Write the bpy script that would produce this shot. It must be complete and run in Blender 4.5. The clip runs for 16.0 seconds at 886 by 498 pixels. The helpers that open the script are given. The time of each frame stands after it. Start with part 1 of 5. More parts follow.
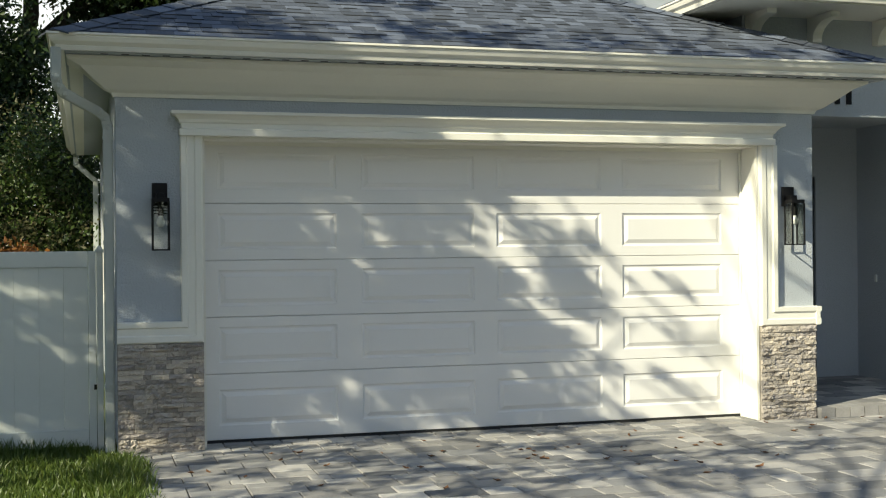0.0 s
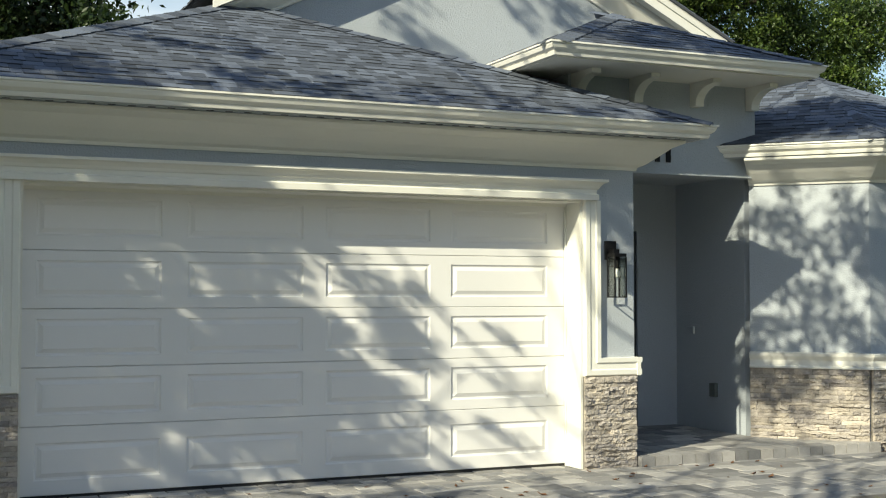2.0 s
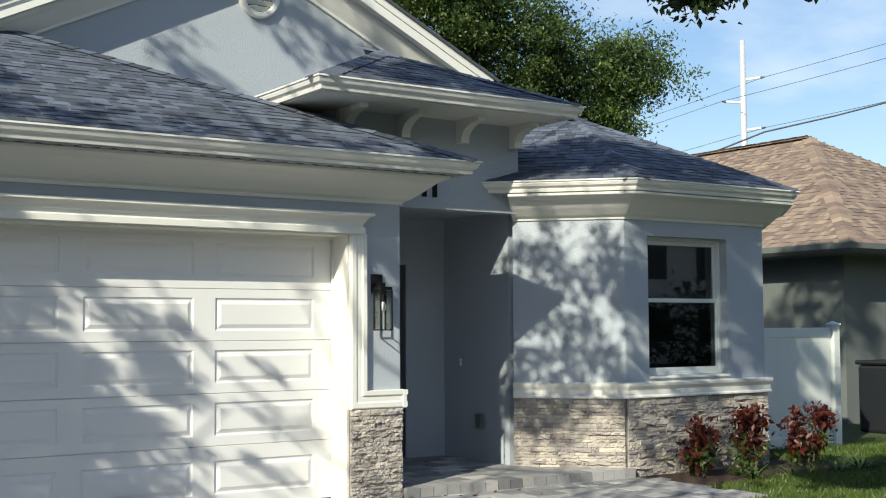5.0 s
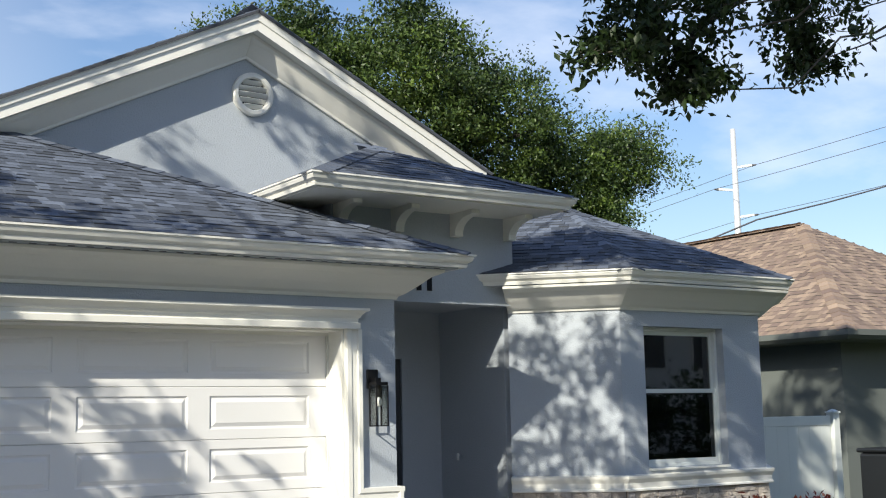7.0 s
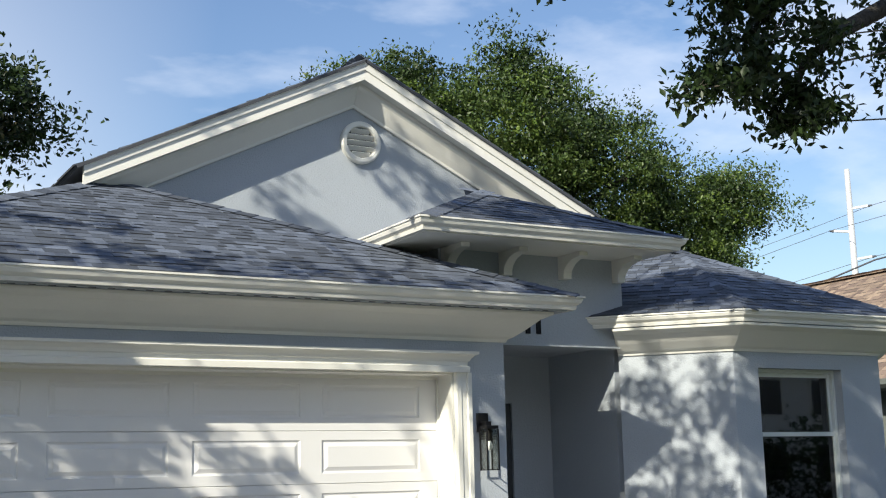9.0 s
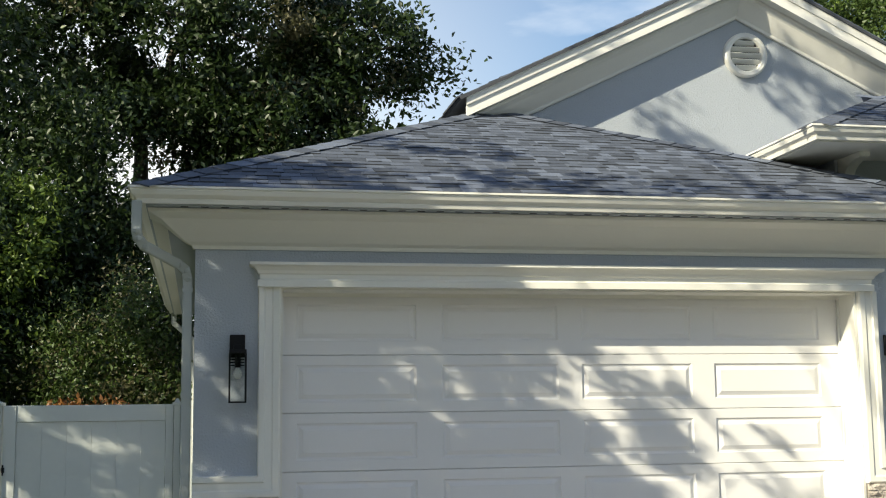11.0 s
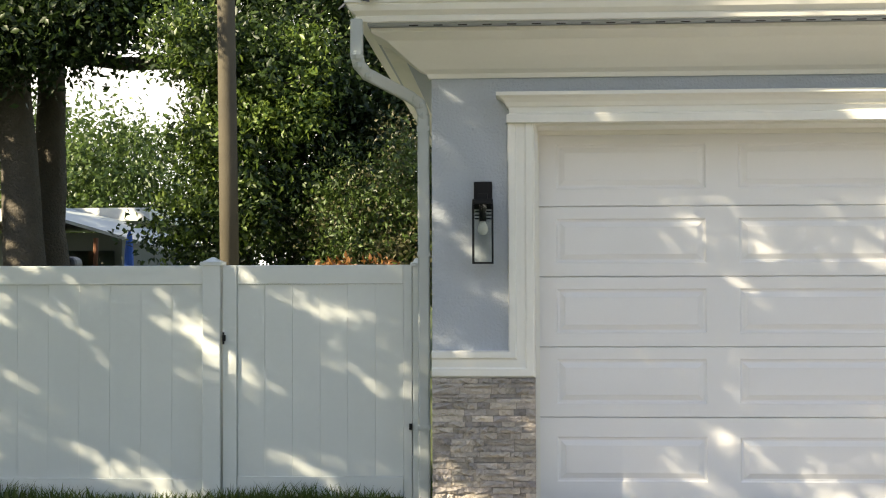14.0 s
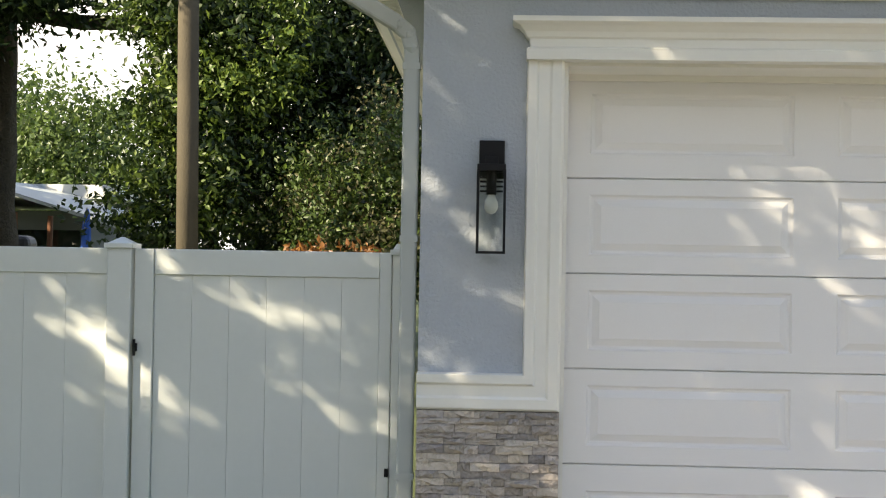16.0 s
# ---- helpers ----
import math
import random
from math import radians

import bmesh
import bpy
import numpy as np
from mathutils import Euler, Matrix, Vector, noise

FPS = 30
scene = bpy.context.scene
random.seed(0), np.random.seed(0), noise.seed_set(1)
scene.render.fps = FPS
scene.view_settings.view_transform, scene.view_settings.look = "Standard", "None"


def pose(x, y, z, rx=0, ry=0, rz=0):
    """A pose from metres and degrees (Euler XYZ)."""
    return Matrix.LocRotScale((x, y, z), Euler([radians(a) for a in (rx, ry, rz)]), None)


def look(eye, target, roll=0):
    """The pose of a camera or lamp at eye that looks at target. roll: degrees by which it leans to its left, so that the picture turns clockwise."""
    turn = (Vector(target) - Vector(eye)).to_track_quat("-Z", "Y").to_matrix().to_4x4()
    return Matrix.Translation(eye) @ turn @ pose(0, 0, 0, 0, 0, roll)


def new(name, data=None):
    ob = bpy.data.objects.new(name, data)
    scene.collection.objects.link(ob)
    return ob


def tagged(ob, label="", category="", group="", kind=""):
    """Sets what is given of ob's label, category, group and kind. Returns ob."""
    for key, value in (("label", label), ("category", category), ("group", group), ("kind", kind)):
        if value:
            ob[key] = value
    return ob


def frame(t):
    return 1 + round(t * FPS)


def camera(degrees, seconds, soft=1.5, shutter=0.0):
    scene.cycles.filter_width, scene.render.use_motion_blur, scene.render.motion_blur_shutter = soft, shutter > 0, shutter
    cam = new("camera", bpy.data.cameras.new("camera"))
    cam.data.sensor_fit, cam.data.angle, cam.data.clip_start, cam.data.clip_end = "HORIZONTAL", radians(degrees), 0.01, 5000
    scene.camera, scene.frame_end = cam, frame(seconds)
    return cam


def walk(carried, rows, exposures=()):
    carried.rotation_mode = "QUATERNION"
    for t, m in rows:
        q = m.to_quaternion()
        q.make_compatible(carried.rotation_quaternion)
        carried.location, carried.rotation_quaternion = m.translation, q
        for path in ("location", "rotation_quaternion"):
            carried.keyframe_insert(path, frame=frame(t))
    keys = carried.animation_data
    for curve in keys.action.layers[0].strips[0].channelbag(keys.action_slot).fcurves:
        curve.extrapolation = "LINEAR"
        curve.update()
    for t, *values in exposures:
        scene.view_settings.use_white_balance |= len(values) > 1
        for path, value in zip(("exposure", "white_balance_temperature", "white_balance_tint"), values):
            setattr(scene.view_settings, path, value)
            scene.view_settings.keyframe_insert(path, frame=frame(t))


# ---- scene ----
cam = camera(39.5, 16.0, 1.15)
PATH = [
    (0, (-0.878, -9.739, 1.553), (-0.321, -7.818, 1.551), -0.5),
    (0.5, (-0.883, -9.752, 1.559), (-0.331, -7.829, 1.562), -0.4),
    (1, (-0.883, -9.754, 1.566), (-0.307, -7.839, 1.591), -0.3),
    (1.5, (-0.875, -9.745, 1.571), (-0.192, -7.866, 1.621), 0.1),
    (2, (-0.854, -9.743, 1.571), (-0.043, -7.917, 1.646), 0.0),
    (2.5, (-0.829, -9.759, 1.569), (0.057, -7.968, 1.654), 0.1),
    (3, (-0.792, -9.775, 1.565), (0.206, -8.044, 1.654), 0.1),
    (3.5, (-0.77, -9.813, 1.554), (0.317, -8.137, 1.643), 0.4),
    (3.7, (-0.767, -9.821, 1.553), (0.346, -8.161, 1.644), 0.3),
    (5.8, (-0.715, -9.814, 1.581), (0.402, -8.165, 1.76), -0.8),
    (6, (-0.71, -9.816, 1.585), (0.411, -8.172, 1.784), -0.7),
    (6.5, (-0.717, -9.818, 1.591), (0.4, -8.175, 1.824), -1.1),
    (7, (-0.723, -9.814, 1.593), (0.394, -8.178, 1.868), -1.2),
    (7.5, (-0.73, -9.821, 1.602), (0.377, -8.187, 1.924), -1.2),
    (8, (-0.736, -9.838, 1.589), (0.341, -8.191, 1.943), -1.7),
    (8.2, (-0.737, -9.837, 1.583), (0.325, -8.18, 1.943), -1.8),
    (10.3, (-0.662, -9.72, 1.462), (-0.077, -7.828, 1.736), -1.1),
    (10.5, (-0.652, -9.694, 1.459), (-0.152, -7.775, 1.719), -1.4),
    (11, (-0.604, -9.586, 1.459), (-0.22, -7.641, 1.722), -0.7),
    (11.5, (-0.536, -9.457, 1.466), (-0.243, -7.493, 1.709), -0.7),
    (12, (-0.432, -9.279, 1.473), (-0.202, -7.307, 1.719), -1.3),
    (12.5, (-0.288, -9.023, 1.473), (-0.245, -7.036, 1.691), 2.0),
    (13, (-0.192, -8.684, 1.475), (-0.242, -6.692, 1.64), 2.3),
    (13.5, (-0.159, -8.291, 1.477), (-0.207, -6.293, 1.571), 0.7),
    (14, (-0.166, -7.804, 1.478), (-0.272, -5.808, 1.521), -0.2),
    (14.5, (-0.208, -7.256, 1.481), (-0.353, -5.262, 1.462), 0.8),
    (15, (-0.256, -6.693, 1.486), (-0.353, -4.695, 1.464), -1.0),
    (15.5, (-0.288, -6.157, 1.495), (-0.461, -4.165, 1.516), 2.0),
    (16, (-0.302, -5.67, 1.501), (-0.387, -3.672, 1.525), 1.0),
]
walk(cam, [(t, look(eye, target, roll)) for t, eye, target, roll in PATH], [(0, 0.48, 7950, -3), (2, 0.42, 7800, -3), (3.5, 0.28, 7250, -2), (8, 0.4, 6900, 6), (10.5, 0.48, 7550, 1), (12.5, 1.24, 8300, 4), (14.5, 1.5, 8850, 6), (16, 1.45, 8750, 7)])

# ---- light ----
SUN_DIR = Vector((-1.8, -1.01, 1.22)).normalized()
world = bpy.data.worlds.new("sky")
scene.world = world
world.use_nodes = True
wn, wl = world.node_tree.nodes, world.node_tree.links
wn.clear()
sky = wn.new("ShaderNodeTexSky")
sky.sky_type, sky.sun_disc = "NISHITA", False
sky.sun_elevation = math.asin(SUN_DIR.z)
sky.sun_rotation = math.atan2(SUN_DIR.x, SUN_DIR.y)
sky.air_density, sky.dust_density, sky.ozone_density = 1.4, 0.1, 3.2
coord = wn.new("ShaderNodeTexCoord")
stretch = wn.new("ShaderNodeMapping")
stretch.inputs["Scale"].default_value = (1.3, 2.6, 5.0)
stretch.inputs["Rotation"].default_value = (0.5, 0.25, 0.6)
cloud = wn.new("ShaderNodeTexNoise")
cloud.inputs["Scale"].default_value, cloud.inputs["Detail"].default_value = 1.7, 7
cloud.inputs["Roughness"].default_value = 0.55
ramp = wn.new("ShaderNodeValToRGB")
ramp.color_ramp.elements[0].position, ramp.color_ramp.elements[1].position = 0.49, 0.74
ramp.color_ramp.elements[1].color = (0.8, 0.8, 0.8, 1)
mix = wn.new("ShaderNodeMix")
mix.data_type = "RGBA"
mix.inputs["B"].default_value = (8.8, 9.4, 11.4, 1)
bg = wn.new("ShaderNodeBackground")
bg.inputs["Strength"].default_value = 0.092
wout = wn.new("ShaderNodeOutputWorld")
wl.new(coord.outputs["Generated"], stretch.inputs["Vector"])
wl.new(stretch.outputs["Vector"], cloud.inputs["Vector"])
wl.new(cloud.outputs["Fac"], ramp.inputs["Fac"])
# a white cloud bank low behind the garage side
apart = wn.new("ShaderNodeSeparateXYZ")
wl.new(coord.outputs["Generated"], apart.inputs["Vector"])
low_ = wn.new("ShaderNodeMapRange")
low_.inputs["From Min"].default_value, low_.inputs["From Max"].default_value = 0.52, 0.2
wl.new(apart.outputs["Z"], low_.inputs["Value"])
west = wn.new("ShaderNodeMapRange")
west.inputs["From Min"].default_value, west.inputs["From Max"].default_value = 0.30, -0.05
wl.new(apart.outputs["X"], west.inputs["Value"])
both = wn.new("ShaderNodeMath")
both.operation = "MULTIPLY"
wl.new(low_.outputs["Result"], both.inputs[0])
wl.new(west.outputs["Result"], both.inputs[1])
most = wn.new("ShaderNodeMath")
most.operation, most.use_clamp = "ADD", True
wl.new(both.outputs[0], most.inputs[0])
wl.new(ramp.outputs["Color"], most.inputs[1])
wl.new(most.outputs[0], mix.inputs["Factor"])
deep = wn.new("ShaderNodeMix")
deep.data_type, deep.blend_type = "RGBA", "MULTIPLY"
deep.inputs["Factor"].default_value = 1.0
deep.inputs["B"].default_value = (0.96, 1.0, 1.26, 1)
wl.new(sky.outputs["Color"], deep.inputs["A"])
wl.new(deep.outputs["Result"], mix.inputs["A"])
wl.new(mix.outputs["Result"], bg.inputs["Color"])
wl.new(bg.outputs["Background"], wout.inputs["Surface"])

sun_data = bpy.data.lights.new("sun", "SUN")
sun_data.energy, sun_data.angle, sun_data.color = 5.0, radians(0.42), (1.0, 0.96, 0.90)
sun = new("sun", sun_data)
sun.matrix_world = look(SUN_DIR * 50, (0, 0, 0))


# ---- materials ----
def material(name, color, rough=0.6, metal=0.0, vary=0.12, size=2.0, grain=60.0, bump=0.15, depth=0.01,
             piece=0.0, island=0.0, stain=None, spec=0.5, fine=0.06):
    """A surface with stains at one size (per metre), grain at another, relief, and a shift from piece to piece."""
    m = bpy.data.materials.new(name)
    m.use_nodes = True
    n, l = m.node_tree.nodes, m.node_tree.links
    b = n["Principled BSDF"]
    b.inputs["Roughness"].default_value, b.inputs["Metallic"].default_value = rough, metal
    b.inputs["Specular IOR Level"].default_value = spec
    geo = n.new("ShaderNodeNewGeometry")
    big = n.new("ShaderNodeTexNoise")
    big.inputs["Scale"].default_value, big.inputs["Detail"].default_value = size, 5
    small = n.new("ShaderNodeTexNoise")
    small.inputs["Scale"].default_value, small.inputs["Detail"].default_value = grain, 4
    for tex in (big, small):
        l.new(geo.outputs["Position"], tex.inputs["Vector"])

    def calc(op, a, c):
        k = n.new("ShaderNodeMath")
        k.operation = op
        for i, v in enumerate((a, c)):
            if isinstance(v, (int, float)):
                k.inputs[i].default_value = v
            else:
                l.new(v, k.inputs[i])
        return k.outputs[0]

    v = calc("ADD", 1.0 - vary - fine - piece / 2 - island / 2, calc("MULTIPLY", big.outputs["Fac"], 2 * vary))
    v = calc("ADD", v, calc("MULTIPLY", small.outputs["Fac"], 2 * fine))
    if piece:
        info = n.new("ShaderNodeObjectInfo")
        v = calc("ADD", v, calc("MULTIPLY", info.outputs["Random"], piece))
    if island:
        v = calc("ADD", v, calc("MULTIPLY", geo.outputs["Random Per Island"], island))
    tone = n.new("ShaderNodeMix")
    tone.data_type, tone.blend_type = "RGBA", "MULTIPLY"
    tone.inputs["Factor"].default_value = 1.0
    tone.inputs["A"].default_value = (*color, 1)
    l.new(v, tone.inputs["B"])
    colour = tone.outputs["Result"]
    if stain:
        other = n.new("ShaderNodeMix")
        other.data_type = "RGBA"
        l.new(colour, other.inputs["A"])
        tone2 = n.new("ShaderNodeMix")
        tone2.data_type, tone2.blend_type = "RGBA", "MULTIPLY"
        tone2.inputs["Factor"].default_value = 1.0
        tone2.inputs["A"].default_value = (*stain, 1)
        l.new(v, tone2.inputs["B"])
        l.new(tone2.outputs["Result"], other.inputs["B"])
        if piece:
            pick = n.new("ShaderNodeObjectInfo").outputs["Random"]
        elif island:
            pick = geo.outputs["Random Per Island"]
        else:
            pick = big.outputs["Fac"]
        f = calc("FRACT", calc("MULTIPLY", pick, 7.31), 0.0) if (piece or island) else calc("MULTIPLY", calc("SUBTRACT", pick, 0.42), 4.0)
        clampn = n.new("ShaderNodeClamp")
        l.new(f, clampn.inputs[0])
        l.new(clampn.outputs[0], other.inputs["Factor"])
        colour = other.outputs["Result"]
    l.new(colour, b.inputs["Base Color"])
    if bump:
        relief = n.new("ShaderNodeBump")
        relief.inputs["Strength"].default_value, relief.inputs["Distance"].default_value = bump, depth
        l.new(small.outputs["Fac"], relief.inputs["Height"])
        l.new(relief.outputs["Normal"], b.inputs["Normal"])
    rr = calc("ADD", rough - 0.08, calc("MULTIPLY", big.outputs["Fac"], 0.16))
    l.new(rr, b.inputs["Roughness"])
    return m


def leaf_material(name, color, other, through_light=0.35):
    m = bpy.data.materials.new(name)
    m.use_nodes = True
    n, l = m.node_tree.nodes, m.node_tree.links
    b, out = n["Principled BSDF"], n["Material Output"]
    geo = n.new("ShaderNodeNewGeometry")
    r = n.new("ShaderNodeMix")
    r.data_type = "RGBA"
    r.inputs["A"].default_value, r.inputs["B"].default_value = (*color, 1), (*other, 1)
    l.new(geo.outputs["Random Per Island"], r.inputs["Factor"])
    l.new(r.outputs["Result"], b.inputs["Base Color"])
    b.inputs["Roughness"].default_value = 0.45
    tr = n.new("ShaderNodeBsdfTranslucent")
    l.new(r.outputs["Result"], tr.inputs["Color"])
    add = n.new("ShaderNodeMixShader")
    add.inputs["Fac"].default_value = through_light
    l.new(b.outputs["BSDF"], add.inputs[1])
    l.new(tr.outputs["BSDF"], add.inputs[2])
    l.new(add.outputs["Shader"], out.inputs["Surface"])
    return m


STUCCO = material("stucco_blue_grey", (0.42, 0.455, 0.495), 0.85, vary=0.05, size=1.2, grain=62, bump=0.7, depth=0.01, fine=0.06)
TRIM = material("trim_paint", (0.80, 0.785, 0.72), 0.5, vary=0.03, size=2.5, grain=40, bump=0.05, fine=0.02)
DOOR = material("door_paint", (0.80, 0.79, 0.775), 0.45, vary=0.03, size=1.1, grain=150, bump=0.06, depth=0.003, fine=0.02)
VINYL = material("white_vinyl", (0.68, 0.71, 0.68), 0.4, vary=0.04, size=1.5, grain=30, bump=0.02, fine=0.02)
METAL_WHITE = material("gutter_enamel", (0.81, 0.795, 0.735), 0.38, vary=0.04, size=2.0, grain=20, bump=0.03, fine=0.02)
DOWNPIPE = material("grey_pipe_enamel", (0.42, 0.45, 0.43), 0.45, vary=0.05, size=2.0, grain=20, bump=0.03, fine=0.02)
BLACK = material("black_metal", (0.006, 0.006, 0.007), 0.55, 0.0, vary=0.1, bump=0.05, spec=0.25)
RUBBER = material("black_rubber", (0.02, 0.02, 0.02), 0.8)
SHINGLE = material("shingle_blue_grey", (0.128, 0.15, 0.195), 0.85, vary=0.22, size=2.2, grain=140, bump=0.5, depth=0.006,
                   piece=0.4, stain=(0.05, 0.059, 0.078), fine=0.18)
SHINGLE_ISL = material("shingle_blue_grey_joined", (0.128, 0.15, 0.195), 0.85, vary=0.22, size=2.2, grain=140, bump=0.5, depth=0.006,
                       island=0.4, stain=(0.05, 0.059, 0.078), fine=0.18)
SHINGLE_TAN = material("shingle_tan_joined", (0.33, 0.245, 0.18), 0.9, vary=0.16, size=1.0, grain=120, bump=0.5, island=0.35,
                       stain=(0.17, 0.12, 0.10), fine=0.12)
# roof deck colour, used on shingle front edges as painted shadow lines too
DECK_AND_TAB_SHADE = material("roof_deck_and_tab_shade", (0.06, 0.065, 0.075), 0.9)
STONE = material("ledger_stone", (0.50, 0.44, 0.37), 0.8, vary=0.2, size=16, grain=48, bump=1.0, depth=0.016, piece=0.5,
                 stain=(0.33, 0.30, 0.285), fine=0.22)
GROUT = material("stone_backing", (0.2, 0.18, 0.155), 0.9)
PAVER = material("paver_concrete", (0.42, 0.40, 0.38), 0.85, vary=0.24, size=11, grain=90, bump=0.8, depth=0.008, piece=0.5,
                 stain=(0.17, 0.172, 0.18), fine=0.2)
PAVER_ISL = material("paver_concrete_joined", (0.42, 0.40, 0.38), 0.85, vary=0.24, size=11, grain=90, bump=0.8, depth=0.008,
                     island=0.5, stain=(0.17, 0.172, 0.18), fine=0.2)
SAND = material("joint_sand", (0.115, 0.105, 0.095), 0.95, vary=0.25, size=6, grain=200, bump=0.4)
EARTH = material("lawn_soil", (0.055, 0.075, 0.02), 0.95, vary=0.35, size=1.3, grain=90, bump=0.9, depth=0.03, fine=0.2)
MULCH = material("brown_mulch", (0.075, 0.042, 0.026), 0.95, vary=0.3, size=9, grain=80, bump=1.0, depth=0.03, fine=0.25)
BARK = material("oak_bark", (0.10, 0.085, 0.065), 0.9, vary=0.3, size=3, grain=26, bump=1.0, depth=0.04, fine=0.25)
# darker copy of the oak bark: the hanging limb's shade is in the colour
SHADED_BARK = material("shaded_limb_bark", (0.045, 0.04, 0.033), 0.9, vary=0.3, size=3, grain=26, bump=1.0, depth=0.03, fine=0.2)
POLE_WOOD = material("weathered_pole", (0.075, 0.062, 0.04), 0.85, vary=0.4, size=2.4, grain=40, bump=0.5, fine=0.12)
PLASTER_FAR = material("far_plaster", (0.13, 0.145, 0.135), 0.9, vary=0.08, size=0.8, grain=60, bump=0.3)
WHITE_FAR = material("white_siding", (0.72, 0.73, 0.72), 0.7, vary=0.05, size=0.8, grain=30, bump=0.1)
STEEL = material("galvanised_steel", (0.55, 0.56, 0.56), 0.5, 0.2, vary=0.05, size=0.6, grain=10, bump=0.0)
WIRE = material("cable", (0.10, 0.10, 0.11), 0.6, bump=0.0)
# room behind the glass: its dimness is put into one dark colour
DARK_ROOM = material("dim_toned_room", (0.10, 0.10, 0.10), 0.9, bump=0.0)
BLUE = material("blue_canvas", (0.03, 0.13, 0.55), 0.7, bump=0.05)
TIMBER = material("rusty_timber", (0.20, 0.08, 0.04), 0.8)
BIN = material("bin_plastic", (0.014, 0.016, 0.018), 0.45, bump=0.05)
DRY_LEAF = material("dry_leaf", (0.14, 0.065, 0.03), 0.8, piece=0.6, bump=0.1)
PORCH_PAINT = material("front_door_paint", (0.05, 0.055, 0.06), 0.4)
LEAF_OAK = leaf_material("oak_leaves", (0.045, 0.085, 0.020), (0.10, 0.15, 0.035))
# darker and lighter copies of the leaves: crown shade and sunlight in the colour
LEAF_SHADED = leaf_material("shaded_leaves", (0.016, 0.034, 0.010), (0.042, 0.072, 0.018))
LEAF_SUNLIT = leaf_material("sunlit_leaves", (0.075, 0.135, 0.022), (0.18, 0.25, 0.05))
LEAF_OLIVE = leaf_material("dry_oak_leaves", (0.08, 0.085, 0.035), (0.13, 0.12, 0.06))
LEAF_RUST = leaf_material("rust_leaves", (0.15, 0.055, 0.014), (0.24, 0.11, 0.03))
LEAF_RED = leaf_material("copper_leaves", (0.06, 0.008, 0.008), (0.13, 0.03, 0.015))
BLADE = leaf_material("grass_blades", (0.055, 0.105, 0.015), (0.13, 0.17, 0.038), 0.3)
STRAP = leaf_material("strap_leaves", (0.05, 0.10, 0.02), (0.12, 0.17, 0.05))


def glass_material(name, tint, gloss, ior=1.5):
    """Thin glass: see-through with a tint, and a mirror gloss that follows Fresnel."""
    m = bpy.data.materials.new(name)
    m.use_nodes = True
    n, l = m.node_tree.nodes, m.node_tree.links
    n.remove(n["Principled BSDF"])
    clear = n.new("ShaderNodeBsdfTransparent")
    clear.inputs["Color"].default_value = (*tint, 1)
    shine = n.new("ShaderNodeBsdfGlossy")
    shine.inputs["Roughness"].default_value = 0.02
    fres = n.new("ShaderNodeFresnel")
    fres.inputs["IOR"].default_value = ior
    scale = n.new("ShaderNodeMath")
    scale.operation = "MULTIPLY"
    scale.inputs[1].default_value = gloss
    l.new(fres.outputs[0], scale.inputs[0])
    both_ = n.new("ShaderNodeMixShader")
    l.new(scale.outputs[0], both_.inputs["Fac"])
    l.new(clear.outputs[0], both_.inputs[1])
    l.new(shine.outputs[0], both_.inputs[2])
    l.new(both_.outputs[0], n["Material Output"].inputs["Surface"])
    return m


GLASS = glass_material("clear_glass", (0.93, 0.95, 0.94), 0.8)
GLASS_DARK = glass_material("window_glass", (0.55, 0.60, 0.58), 1.0, 2.3)
BULB = material("frosted_bulb", (0.75, 0.75, 0.72), 0.3, vary=0.02, bump=0.0, fine=0.01)


# ---- builders ----
def mesh_from(name, bm, mat):
    me = bpy.data.meshes.new(name)
    bmesh.ops.recalc_face_normals(bm, faces=bm.faces[:])
    bm.to_mesh(me)
    bm.free()
    me.materials.append(mat)
    return me


def part(name, bm, mat, parent=None, label=""):
    ob = new(name, mesh_from(name, bm, mat))
    if parent:
        ob.parent = parent
    if label:
        ob["label"] = label
    return ob


def soft(ob, width=0.006, segments=2):
    mod = ob.modifiers.new("edge", "BEVEL")
    mod.width, mod.segments, mod.limit_method, mod.angle_limit = width, segments, "ANGLE", radians(35)
    return ob


def structure(name, bm, mat, label="", category=""):
    return tagged(part(name, bm, mat), label, category or name.split("_")[0], kind="structure")


def holder(name, label, category, at=(0, 0, 0), group="", kind=""):
    ob = new(name)
    ob.location = at
    ob.empty_display_size = 0.1
    return tagged(ob, label, category, group, kind)


def box(bm, x0, x1, y0, y1, z0, z1):
    vs = [bm.verts.new((x, y, z)) for z in (z0, z1) for x, y in ((x0, y0), (x1, y0), (x1, y1), (x0, y1))]
    for f in ((3, 2, 1, 0), (4, 5, 6, 7), (0, 1, 5, 4), (1, 2, 6, 5), (2, 3, 7, 6), (3, 0, 4, 7)):
        bm.faces.new([vs[i] for i in f])
    return vs


def boxes(*spans):
    bm = bmesh.new()
    for s in spans:
        box(bm, *s)
    return bm


def prism(bm, ring, z0, z1):
    """An upright block over the polygon ring."""
    lo = [bm.verts.new((x, y, z0)) for x, y in ring]
    hi = [bm.verts.new((x, y, z1)) for x, y in ring]
    bm.faces.new(lo[::-1])
    bm.faces.new(hi)
    for i in range(len(ring)):
        j = (i + 1) % len(ring)
        bm.faces.new((lo[i], lo[j], hi[j], hi[i]))


